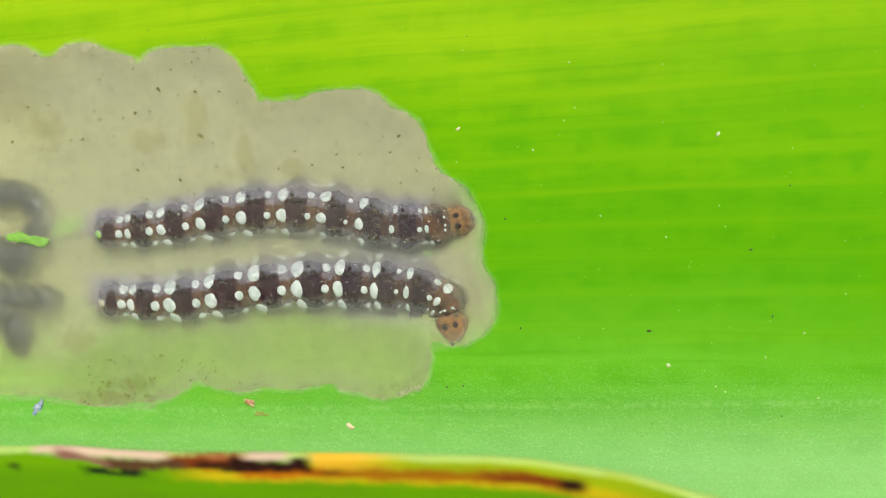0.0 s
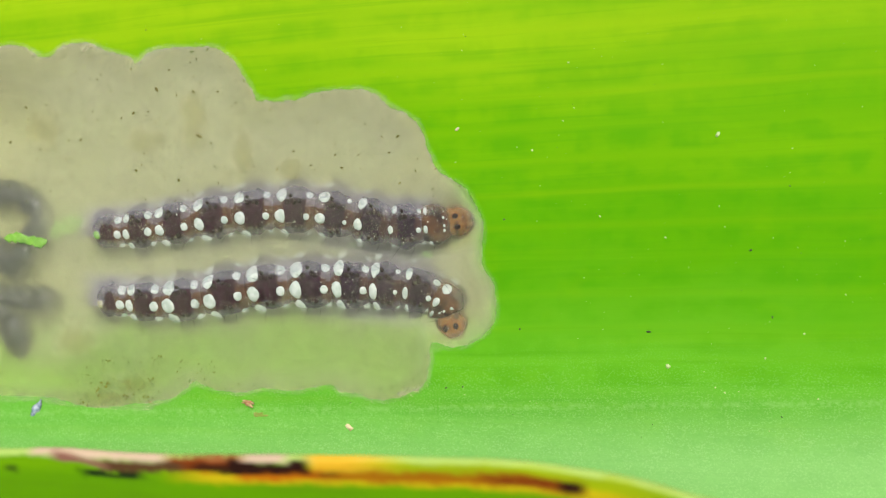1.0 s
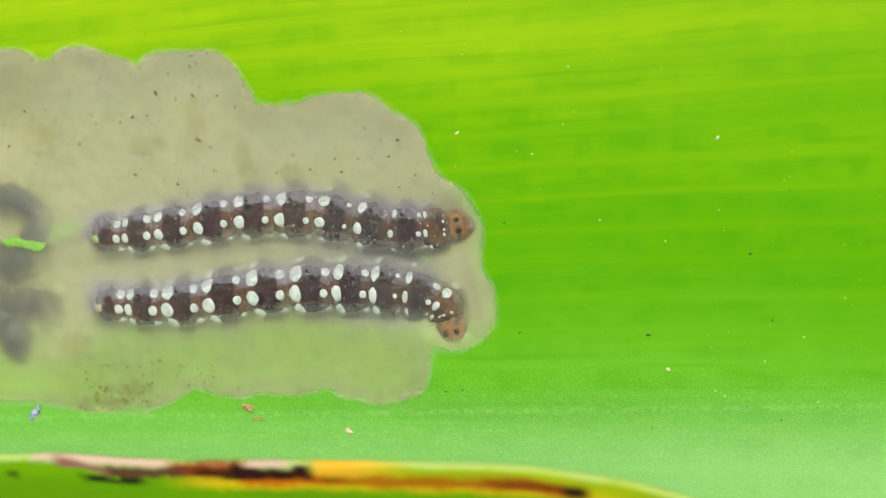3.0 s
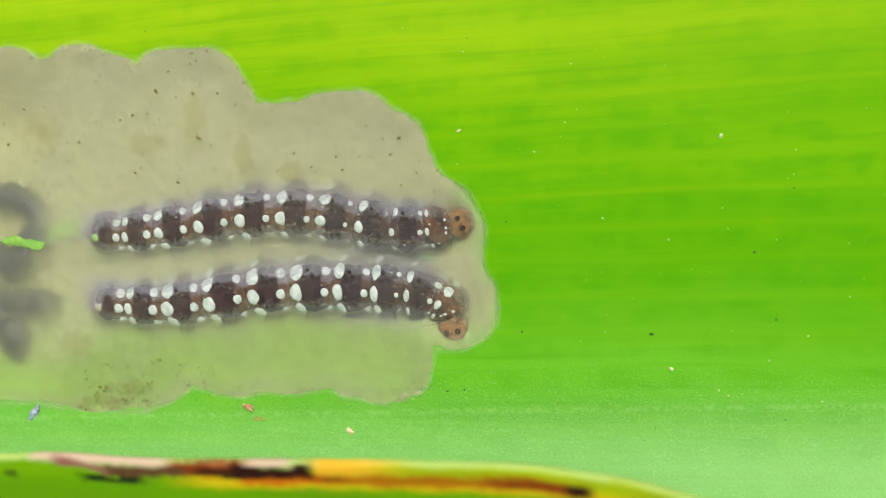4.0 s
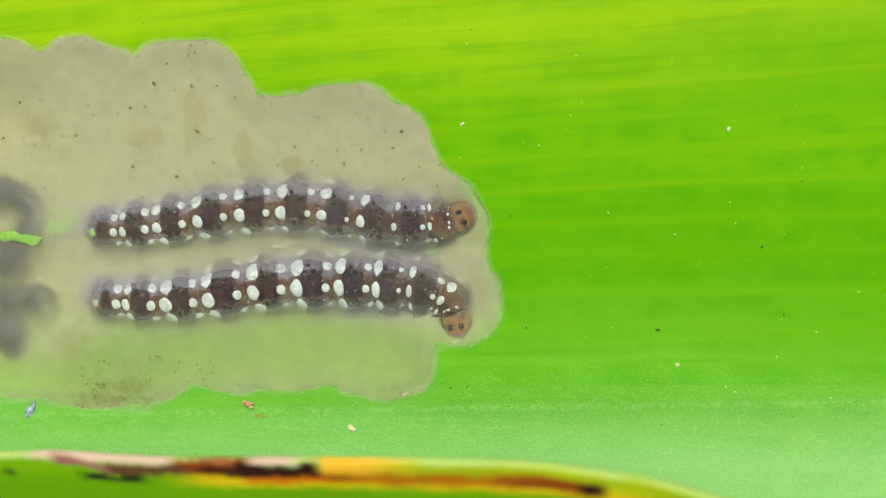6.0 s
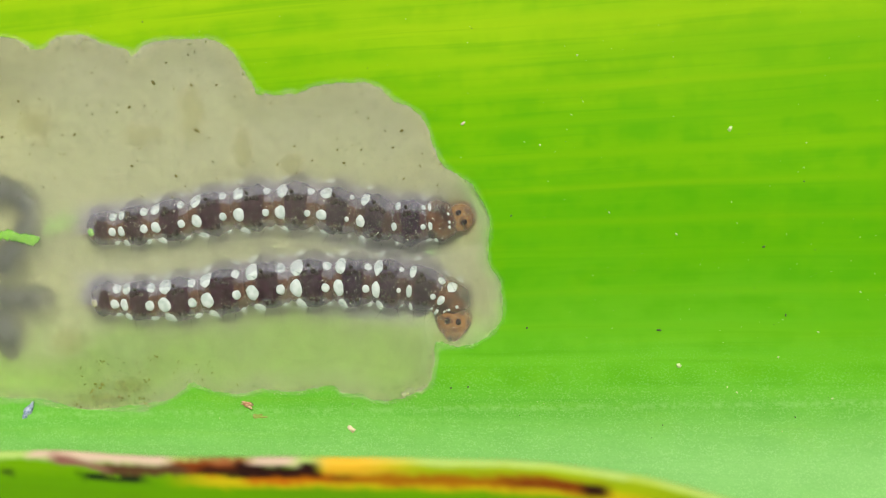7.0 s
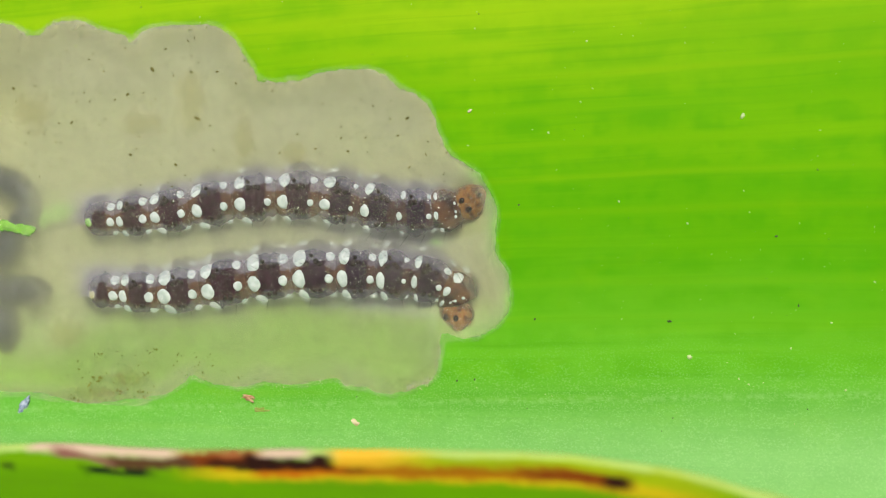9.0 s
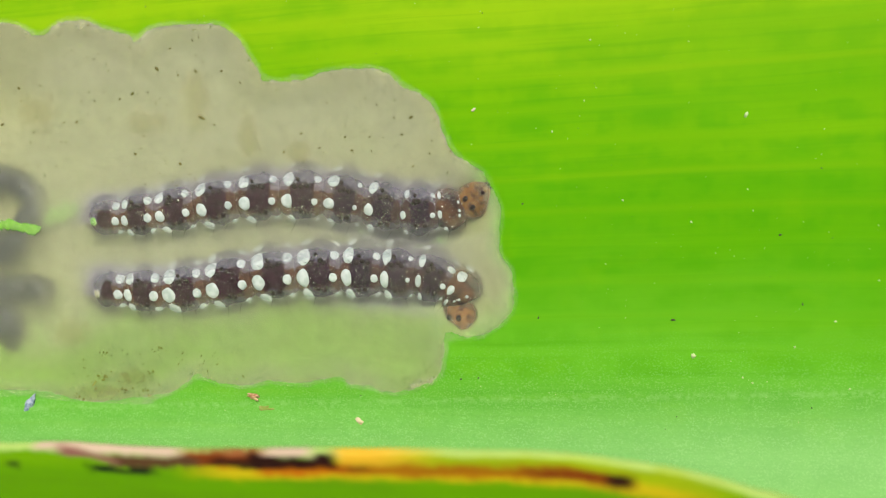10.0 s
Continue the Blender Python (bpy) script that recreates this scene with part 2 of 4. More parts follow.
def pouch_skin():
    n = Nodes("lower_leaf_skin")
    y = n.axis(1)
    wide = n.noise(110, (1, 1, 1), 4)
    v = n.math("ADD", y, n.math("MULTIPLY", n.math("SUBTRACT", wide, 0.5), 0.006))
    c = n.mix(n.span(v, -0.0065, -0.002), (0.34, 0.60, 0.10), (0.60, 0.61, 0.32))
    c = n.mix(n.span(n.noise(320, (1, 1, 1), 4), 0.55, 0.75, 0, 0.4), c, (0.46, 0.48, 0.14))
    c = n.mix(n.attribute("rim"), c, (0.17, 0.52, 0.02))
    n.finish(c, 0.6, 0.2)
    n.link(n.blend(0.3, n.shader.outputs[0], n.extra("Translucent", c)), n.out.inputs[0])
    return n.material


def larva_skin():
    n = Nodes("caterpillar_skin")
    angle, along = n.math("ADD", n.attribute("angle"), 0.07), n.attribute("along")
    wob = n.math("MULTIPLY", n.math("SUBTRACT", n.noise(1500, (1, 1, 1), 3), 0.5), 0.9)
    a = n.math("ADD", n.math("ABSOLUTE", angle), n.math("MULTIPLY", wob, 0.8))
    gap = n.span(n.math("ADD", n.math("ABSOLUTE", n.math("SUBTRACT", along, 0.53)), n.math("MULTIPLY", wob, 0.22)), 0.21, 0.27)
    gap = n.math("MULTIPLY", gap, n.span(n.axis(0), -0.0085, -0.003, 1, 0.45))
    waist = n.math("MULTIPLY", gap, n.span(angle, 0.0, 0.2, 0, 0.17))
    band = n.span(n.math("ADD", a, waist), 0.38, 0.46, 1, 0)
    under = n.span(n.math("ADD", angle, n.math("MULTIPLY", wob, 0.5)), -0.42, -0.24, 1, 0)
    grain = n.noise(4200, (1, 1, 1), 3)
    side = n.mix(n.span(grain, 0.35, 0.65), (0.026, 0.022, 0.036), (0.064, 0.055, 0.080))
    side = n.mix(n.math("MULTIPLY", gap, 0.8), side, n.mix(n.span(grain, 0.35, 0.65), (0.10, 0.080, 0.088), (0.17, 0.140, 0.150)))
    brown = n.mix(n.span(grain, 0.35, 0.65), (0.050, 0.026, 0.018), (0.098, 0.050, 0.030))
    dark = n.mix(n.span(grain, 0.3, 0.7), (0.012, 0.0028, 0.0075), (0.036, 0.009, 0.021))
    dark = n.mix(n.span(n.axis(0), -0.011, -0.004, 0, 0.8), dark, n.mix(n.span(grain, 0.3, 0.7), (0.008, 0.0042, 0.0100), (0.026, 0.014, 0.031)))
    band_c = n.mix(n.math("MAXIMUM", gap, n.math("MULTIPLY", under, 0.35)), dark, brown)
    c = n.mix(band, side, band_c)
    n.bump(grain, 0.00004, 0.5)
    return n.finish(c, 0.6, 0.12)


def plain(name, c, d, scale=1500, rough=0.5, specular=0.4, relief=0.00003):
    """Two close tones in a fine grain."""
    n = Nodes(name)
    g = n.noise(scale, (1, 1, 1), 4)
    n.bump(g, relief, 0.5)
    return n.finish(n.mix(n.span(g, 0.35, 0.65), c, d), rough, specular)


LEAF, MARGIN, SKIN, POUCH, LARVA = leaf_green(), margin_skin(), clear_skin(), pouch_skin(), larva_skin()
FILMS = [film("haze_film_upper", 0.19, 0.32, 0.3, (0.58, 0.60, 0.43), (0.47, 0.55, 0.32)),
         film("haze_film_second", 0.22, 0.36, 0.5, (0.56, 0.59, 0.41), (0.42, 0.57, 0.19), 0.4),
         film("haze_film_third", 0.34, 0.50, 0.9, (0.54, 0.58, 0.34), (0.37, 0.57, 0.10), 0.5),
         film("haze_film_lower", 0.50, 0.66, 1.1, (0.53, 0.59, 0.26), (0.29, 0.55, 0.05))]
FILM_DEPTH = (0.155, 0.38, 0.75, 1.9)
WHITE = plain("white_marking", (0.54, 0.60, 0.58), (0.38, 0.46, 0.43), 2600, 0.7, 0.12)
CREAM_SPOT = plain("cream_marking", (0.52, 0.52, 0.30), (0.42, 0.40, 0.20), 3000, 0.7, 0.12)
BLACK = plain("black_marking", (0.010, 0.007, 0.008), (0.026, 0.017, 0.016), 2500, 0.6, 0.12)
HEAD = plain("orange_head", (0.22, 0.110, 0.036), (0.070, 0.038, 0.022), 2600, 0.55, 0.12)
COLLAR = plain("brown_collar", (0.105, 0.052, 0.027), (0.015, 0.010, 0.013), 1000, 0.6, 0.12)
DEEP = plain("slate_skin", (0.012, 0.019, 0.030), (0.028, 0.038, 0.052), 500, 0.5)
GREEN_BIT = plain("green_tissue", (0.20, 0.50, 0.03), (0.12, 0.36, 0.012), 2500, 0.5)
FRASS = plain("dark_frass", (0.11, 0.10, 0.026), (0.23, 0.21, 0.065), 900, 0.7)
DARK_GRAIN = plain("blackish_grain", (0.030, 0.046, 0.012), (0.075, 0.10, 0.025), 900, 0.7)
PALE_GRAIN = plain("pale_grain", (0.50, 0.60, 0.28), (0.38, 0.50, 0.16), 900, 0.7)
DUST = plain("white_dust", (0.76, 0.78, 0.70), (0.60, 0.65, 0.50), 900, 0.7)

# ---- the leaf ----
RIM_LINE = spline([(-130, -8, 20), (-60, -7.2, 20), (-25, -6.4, 20), (-11.8, -5.69, 20), (-9.4, -5.55, 20), (-5, -5.53, 20), (0.2, -5.27, 20), (6.85, -5.03, 20),
                   (10.35, -5.24, 20), (13.0, -5.73, 20), (16, -6.6, 20), (30, -12, 19), (60, -15, 17), (160, -16, 15)], 12)
RIM_X, RIM_Y, RIM_Z = (np.array([p[i] for p in RIM_LINE]) for i in range(3))
BASE_Y = -9.0
ROLL = 41.0


def flat_z(x, y):
    """Slight unevenness of the blade."""
    return 0.10 * noise.noise((x * 0.11, y * 0.2, 3.1)) + 0.0012 * max(0.0, y - 12) ** 2


def arch(p):
    """The strap leaf narrows to its tip and to its base, and droops at both."""
    x, y, z = p
    k = (1 - 0.92 * smooth(40, 132, x)) * (1 - 0.8 * smooth(-45, -108, x))
    return (x, 6 + (y - 6) * k, z * k - 0.0016 * max(0.0, x - 40) ** 2 - 0.0022 * max(0.0, -45 - x) ** 2)


def roll_point(x, q):
    """Cross-section of the rolled side, q from 0 on the flat to 1 on the margin."""
    ry, rz = float(np.interp(x, RIM_X, RIM_Y)), float(np.interp(x, RIM_X, RIM_Z))
    p = [(BASE_Y, 0.0), (BASE_Y - 8, 0.0), (ry - 13, rz - 2.6), (ry, rz)]
    w = ((1 - q) ** 3, 3 * q * (1 - q) ** 2, 3 * q * q * (1 - q), q ** 3)
    return sum(a * b[0] for a, b in zip(w, p)), sum(a * b[1] for a, b in zip(w, p))


def blade(x, v):
    """Place on the leaf's upper face: v is y on the flat part, and runs on up the roll."""
    if v >= BASE_Y:
        return arch((x, v, flat_z(x, v) * smooth(BASE_Y, BASE_Y + 3, v)))
    y, z = roll_point(x, min(1.0, (BASE_Y - v) / ROLL))
    return arch((x, y, z))


MINE_UPPER = [(-34.0, 11.2), (-28.8, 11.8), (-25.5, 12.0), (-24.1, 11.3), (-23.2, 11.3), (-22.6, 11.8), (-20.8, 11.9), (-19.5, 11.4), (-18.1, 11.0), (-17.7, 10.6), (-16.8, 11.2),
              (-15.3, 11.4), (-12.6, 11.2), (-11.6, 10.5), (-11.0, 9.5), (-10.5, 8.9), (-10.1, 8.2), (-8.2, 8.2), (-6.2, 8.6), (-4.3, 8.6), (-3.2, 8.3), (-2.5, 7.6),
              (-1.5, 7.2), (-0.7, 6.2), (-0.3, 5.0), (0.0, 4.3), (0.9, 3.7), (1.9, 2.8), (2.5, 1.4)]
MINE_LOWER = [(2.5, -0.9), (3.0, -1.8), (3.2, -3.0), (3.0, -4.1), (2.2, -4.9), (0.8, -5.4), (-0.4, -5.2), (-0.6, -6.5), (-1.0, -7.6), (-2.4, -8.3), (-3.9, -8.5), (-4.8, -8.1),
              (-5.7, -8.2), (-6.2, -7.8), (-7.4, -7.9), (-8.8, -8.2), (-10.5, -8.1), (-11.9, -8.4), (-13.6, -8.3), (-14.8, -7.9), (-15.7, -8.6), (-17.6, -9.35), (-19.4, -9.8), (-21.2, -10.25), (-22.6, -10.1),
              (-23.9, -9.6), (-25.6, -9.35), (-30.4, -9.4), (-36, -8.4), (-40, -4), (-41, 3), (-38.5, 9)]


def ragged(points, size, seed):
    """An outline with a finely gnawed edge."""
    out = []
    for i, p in enumerate(points):
        a, b = points[i - 1], points[(i + 1) % len(points)]
        t = np.array((b[1] - a[1], a[0] - b[0]))
        t = t / (np.linalg.norm(t) + 1e-9)
        k = size * (noise.noise((p[0] * 1.7, p[1] * 1.7, seed)) + 0.6 * noise.noise((p[0] * 5, p[1] * 5, seed + 4)) + 0.7 * noise.noise((p[0] * 13, p[1] * 13, seed + 8)))
        out.append((p[0] + t[0] * k, p[1] + t[1] * k))
    return out


def widened(points, by):
    """The outline moved outwards."""
    out = []
    for i, p in enumerate(points):
        a, b = points[i - 5], points[(i + 5) % len(points)]
        t = np.array((b[1] - a[1], a[0] - b[0]))
        t = t / (np.linalg.norm(t) + 1e-9)
        out.append((p[0] - t[0] * by, p[1] - t[1] * by))
    return out


MINE = spline(MINE_UPPER + MINE_LOWER, 12, True)
MINE_EDGE = ragged(MINE, 0.10, 1.0)
MINE_POLY = np.array(MINE_EDGE)


def inside(points, poly):
    """Which of the points lie within the closed outline."""
    pts, res = np.array(points), np.zeros(len(points), bool)
    a, b = poly, np.roll(poly, -1, 0)
    for (x0, y0), (x1, y1) in zip(a, b):
        if y0 == y1:
            continue
        hit = ((pts[:, 1] < y0) != (pts[:, 1] < y1)) & (pts[:, 0] < (x1 - x0) * (pts[:, 1] - y0) / (y1 - y0) + x0)
        res ^= hit
    return res


def edge_distance(points, poly):
    pts = np.array(points)
    return np.min(np.hypot(pts[:, None, 0] - poly[None, ::2, 0], pts[:, None, 1] - poly[None, ::2, 1]), axis=1)


def scatter_grid(x0, x1, y0, y1, step, seed):
    r = random.Random(seed)
    out, row, y = [], 0, y0
    while y <= y1:
        x = x0 + (row % 2) * step / 2
        while x <= x1:
            out.append((x + r.uniform(-0.12, 0.12) * step, y + r.uniform(-0.12, 0.12) * step))
            x += step
        y, row = y + step * 0.87, row + 1
    return out


def filled(outline, step, seed):
    """Triangles over the inside of an outline: plane points, faces, distance from the edge."""
    poly = np.array(outline)
    g = scatter_grid(poly[:, 0].min(), poly[:, 0].max(), poly[:, 1].min(), poly[:, 1].max(), step, seed)
    keep = inside(g, poly) & (edge_distance(g, poly) > step * 0.5)
    pts = [Vector(p) for p in outline] + [Vector(p) for p, k in zip(g, keep) if k]
    n = len(outline)
    v, _, f, *_ = geometry.delaunay_2d_cdt(pts, [], [list(range(n))], 1, 1e-5)
    pl = [(p.x, p.y) for p in v]
    return pl, [tuple(q) for q in f], edge_distance(pl, poly)


def build_blade(root):
    """The upper and lower faces with the mined opening, closed at every border."""
    x0, x1, v0, v1 = -105.0, 130.0, BASE_Y - ROLL * 0.90, 42.0
    g = [p for p in scatter_grid(x0, x1, v0, v1, 6.0, 5) if x0 + 3 < p[0] < x1 - 3 and v0 + 3 < p[1] < v1 - 3 and not (-45 < p[0] < 30 and -14 < p[1] < 16)]
    g += scatter_grid(-45, 30, -14, 16, 1.0, 6)
    hole = MINE_POLY
    ok = ~inside(g, hole) & (edge_distance(g, hole) > 0.4)
    rect = []
    for k in range(80):
        rect.append((x0 + (x1 - x0) * k / 80, v0))
    for k in range(12):
        rect.append((x1, v0 + (v1 - v0) * k / 12))
    for k in range(80):
        rect.append((x1 - (x1 - x0) * k / 80, v1))
    for k in range(12):
        rect.append((x0, v1 - (v1 - v0) * k / 12))
    pts = [Vector(p) for p in rect + MINE_EDGE] + [Vector(p) for p, k in zip(g, ok) if k]
    a, b = len(rect), len(rect) + len(MINE_EDGE)
    edges = [(i, (i + 1) % a) for i in range(a)] + [(a + i, a + (i + 1) % (b - a)) for i in range(b - a)]
    v, _, f, *_ = geometry.delaunay_2d_cdt(pts, edges, [], 0, 1e-5)
    pl = [(p.x, p.y) for p in v]
    mid = [tuple(np.mean([pl[i] for i in t], axis=0)) for t in f]
    inn = inside(mid, hole)
    faces = [tuple(t) for t, k in zip(f, inn) if not k]
    up = [blade(*p) for p in pl]
    down = []
    thick = [0.03 + 0.29 * smooth(0.3, 4, float(k)) for k in edge_distance(pl, hole)]
    for x, w in pl:
        e = 0.5
        p, q, r = (np.array(blade(*c)) for c in ((x, w), (x + e, w), (x, w + e)))
        nn = np.cross(q - p, r - p)
        down.append(tuple(p - nn / (np.linalg.norm(nn) + 1e-12) * thick[len(down)]))
    n, count = len(up), {}
    for t in faces:
        for i in range(len(t)):
            e = (t[i], t[(i + 1) % len(t)])
            count[e] = 1
    walls = [(i, n + i, n + j, j) for i, j in count if (j, i) not in count]
    own = sorted({i for w in walls for i in w})
    at = {i: 2 * n + k for k, i in enumerate(own)}
    body = faces + [tuple(n + i for i in reversed(t)) for t in faces] + [tuple(at[i] for i in w) for w in walls]
    both = up + down
    return mesh_object("blade", both + [both[i] for i in own], body, LEAF, root)


def margin_colour(x, d):
    """Living green, and a scorched streak along the margin: pale dry lip, dark scab, orange and yellow halo. d: millimetres in from the lip."""
    f = 0.10 * noise.noise((x * 0.9, d * 4, 7.7)) + 0.05 * noise.noise((x * 3.1, d * 9, 2.2))
    d = d + f

    def mix(c, k, w):
        return tuple(a * (1 - w) + b * w for a, b in zip(c, k))

    def box(a, b, soft, v):
        return smooth(a - soft, a + soft, v) * (1 - smooth(b - soft, b + soft, v))

    c = mix((0.36, 0.52, 0.13), (0.14, 0.34, 0.0005), smooth(0.08, 0.30, d))
    c = mix(c, (0.105, 0.295, 0.0005), smooth(0.5, 1.0, d))
    yellow, amber, rust, scab, pink = (0.52, 0.42, 0.006), (0.46, 0.13, 0.003), (0.19, 0.040, 0.006), (0.020, 0.006, 0.004), (0.52, 0.40, 0.28)
    rag = 0.07 * noise.noise((x * 1.3, 5.1, 1.0)) + 0.04 * noise.noise((x * 3.7, 8.1, 1.0))
    # halo below the scorch
    c = mix(c, yellow, box(-4.2, 12.0, 1.3, x) * box(0.52, 1.02, 0.13, d))
    c = mix(c, (0.30, 0.40, 0.004), box(2.0, 12.5, 1.5, x) * box(0.10, 0.62, 0.10, d) * 0.85)
    c = mix(c, (0.68, 0.38, 0.02), smooth(0.1, 0.9, x) * (1 - smooth(1.6, 4.4, x)) * box(-0.2, 0.52, 0.14, d) * 0.9)
    c = mix(c, amber, box(-2.2, 1.0, 0.35, x) * box(0.42, 0.86, 0.07, d))
    c = mix(c, amber, box(-4.9, -3.0, 0.4, x) * box(0.40, 0.62, 0.06, d) * 0.9)
    # long amber streak that reddens to a black end
    c = mix(c, (0.30, 0.095, 0.003), box(0.6, 9.6, 0.5, x) * box(0.52 - 0.012 * x + rag * 0.4, 0.90 - 0.006 * x, 0.09, d) * 0.9)
    c = mix(c, (0.17, 0.038, 0.004), box(6.6, 9.3, 0.8, x) * box(0.46, 0.78, 0.10, d))
    c = mix(c, scab, box(9.0, 9.85, 0.25, x) * box(0.46, 0.82, 0.10, d))
    # rust, scab and the pale dry lip
    c = mix(c, rust, box(-5.0, -1.6, 0.4, x) * box(0.02 + rag, 0.54, 0.09, d))
    c = mix(c, (0.30, 0.11, 0.035), box(-3.3, -2.4, 0.25, x) * box(0.05, 0.24, 0.08, d) * 0.8)
    c = mix(c, scab, box(-3.9, -1.0, 0.5, x) * box(0.30 + rag, 0.58 + rag, 0.07, d) * 0.9)
    c = mix(c, scab, box(-2.5, 0.5, 0.25, x) * box(0.26 - 0.20 * smooth(-0.5, 0.2, x) - 0.16 * (1 - smooth(-2.3, -1.6, x)) + rag * 0.5, 0.64 + rag * 0.5, 0.06, d))
    c = mix(c, scab, box(0.3, 1.5, 0.35, x) * box(0.40 + 0.12 * (x - 0.3), 0.54 + 0.10 * (x - 0.3), 0.06, d) * 0.9)
    c = mix(c, (0.085, 0.042, 0.016), box(-7.6, -4.2, 0.35, x) * box(0.24, 0.64 + rag, 0.08, d))
    c = mix(c, pink, box(-10.4, -4.9, 0.4, x) * (1 - smooth(0.12, 0.32, d + rag)))
    c = mix(c, pink, box(-1.9, -0.3, 0.35, x) * (1 - smooth(0.16, 0.28, d)))
    c = mix(c, (0.23, 0.105, 0.075), box(-9.4, -7.3, 0.35, x) * box(0.06 + 0.15 * (x + 9.2), 0.40 + 0.12 * (x + 9.2), 0.10, d))
    # sooty smear and a dot on the green
    smear = 0.06 * noise.noise((x * 2.5, 3.3, 1.0)) + 0.05 * noise.noise((x * 6.5, 3.3, 4.0))
    c = mix(c, (0.010, 0.022, 0.005), box(-8.3, -5.9, 0.35, x) * box(0.70 + smear, 0.96 + smear * 0.5, 0.05, d))
    c = mix(c, (0.010, 0.022, 0.005), box(-8.6, -8.35, 0.1, x) * box(0.70, 0.82, 0.05, d) * 0.7)
    c = mix(c, (0.02, 0.04, 0.005), box(-11.6, -11.1, 0.18, x) * box(0.66, 0.82, 0.06, d) * 0.8)
    return tuple(max(0.001, k) for k in c)


def build_margin(root):
    """The last millimetres of the rolled side, as a closed lip with both faces."""
    xs = list(np.arange(-30, 30, 0.12))
    xs = [-130 + 5 * i for i in range(20)] + xs + [30 + 4 * i for i in range(1, 30)]
    qs = [1 - 0.10 * (k / 26) ** 1.25 for k in range(27)]
    verts, cols, faces = [], [], []
    m = len(qs) * 2
    for x in xs:
        line = [np.array((x, *roll_point(x, q))) for q in qs]
        ring = []
        for k, p in enumerate(line):
            a, b = line[max(k - 1, 0)], line[min(k + 1, len(line) - 1)]
            t = (b - a) / np.linalg.norm(b - a)
            nrm = np.array((0, -t[2], t[1]))
            if nrm[2] < 0:
                nrm = -nrm
            d = float(np.linalg.norm(p - line[0]))
            h = 0.17 * math.sqrt(max(0.0, 1 - (1 - min(1.0, d / 0.20)) ** 2))
            ring.append((p, nrm, d, h))
        wave = 0.05 * noise.noise((x * 0.5, 1.2, 9.0)) + 0.03 * noise.noise((x * 1.7, 4.2, 9.0))
        for p, nrm, d, h in ring:
            verts.append(arch(tuple(p + nrm * (h + wave) + np.array((0, wave, 0)))))
            cols.append(margin_colour(x, d))
        for p, nrm, d, h in reversed(ring):
            verts.append(arch(tuple(p + nrm * (wave - h - 0.03) + np.array((0, wave, 0)))))
            cols.append(margin_colour(x, d + 0.4))
    for i in range(len(xs) - 1):
        for k in range(m):
            a, b = i * m + k, i * m + (k + 1) % m
            faces.append((a, a + m, b + m, b))
    return mesh_object("margin", verts, faces, MARGIN, root, "leaf margin with a scorched brown and orange streak", None, cols)


UPPER_LINE = [(-22.3, 0.42), (-21.1, 0.60), (-19.6, 0.64), (-17.5, 0.84), (-15.15, 1.15), (-12.6, 1.55), (-10.0, 1.78), (-7.56, 1.73), (-5.3, 1.40), (-2.7, 0.97), (-1.1, 0.92), (0.2, 1.13), (1.2, 1.5)]
LOWER_LINE = [(-22.4, -3.4), (-21.4, -3.52), (-19.65, -3.54), (-17.4, -3.57), (-14.7, -3.33), (-11.95, -2.84), (-9.3, -2.49), (-6.65, -2.36), (-4.35, -2.40), (-2.5, -2.47), (-1.5, -2.6), (-0.55, -2.85), (0.15, -3.35), (0.55, -4.1), (0.62, -4.5)]


def beside_bodies(x, y):
    """How far a place lies from the nearest larva's middle line, head included, and whether on its lower side."""
    least = (99.0, False)
    for line, tip in ((SPINES[0], (2.0, 2.0)), (SPINES[1], (0.75, -5.2))):
        q = line if x < line[-1][0] - 0.4 else np.vstack([line, np.linspace(line[-1], tip, 8)])
        d = np.hypot(q[:, 0] - x, q[:, 1] - y)
        k = int(np.argmin(d))
        if d[k] < least[0]:
            least = (float(d[k]), bool(y < q[k, 1]))
    return least


SPINES = [np.array(spline(line, 8)) for line in (UPPER_LINE, LOWER_LINE)]


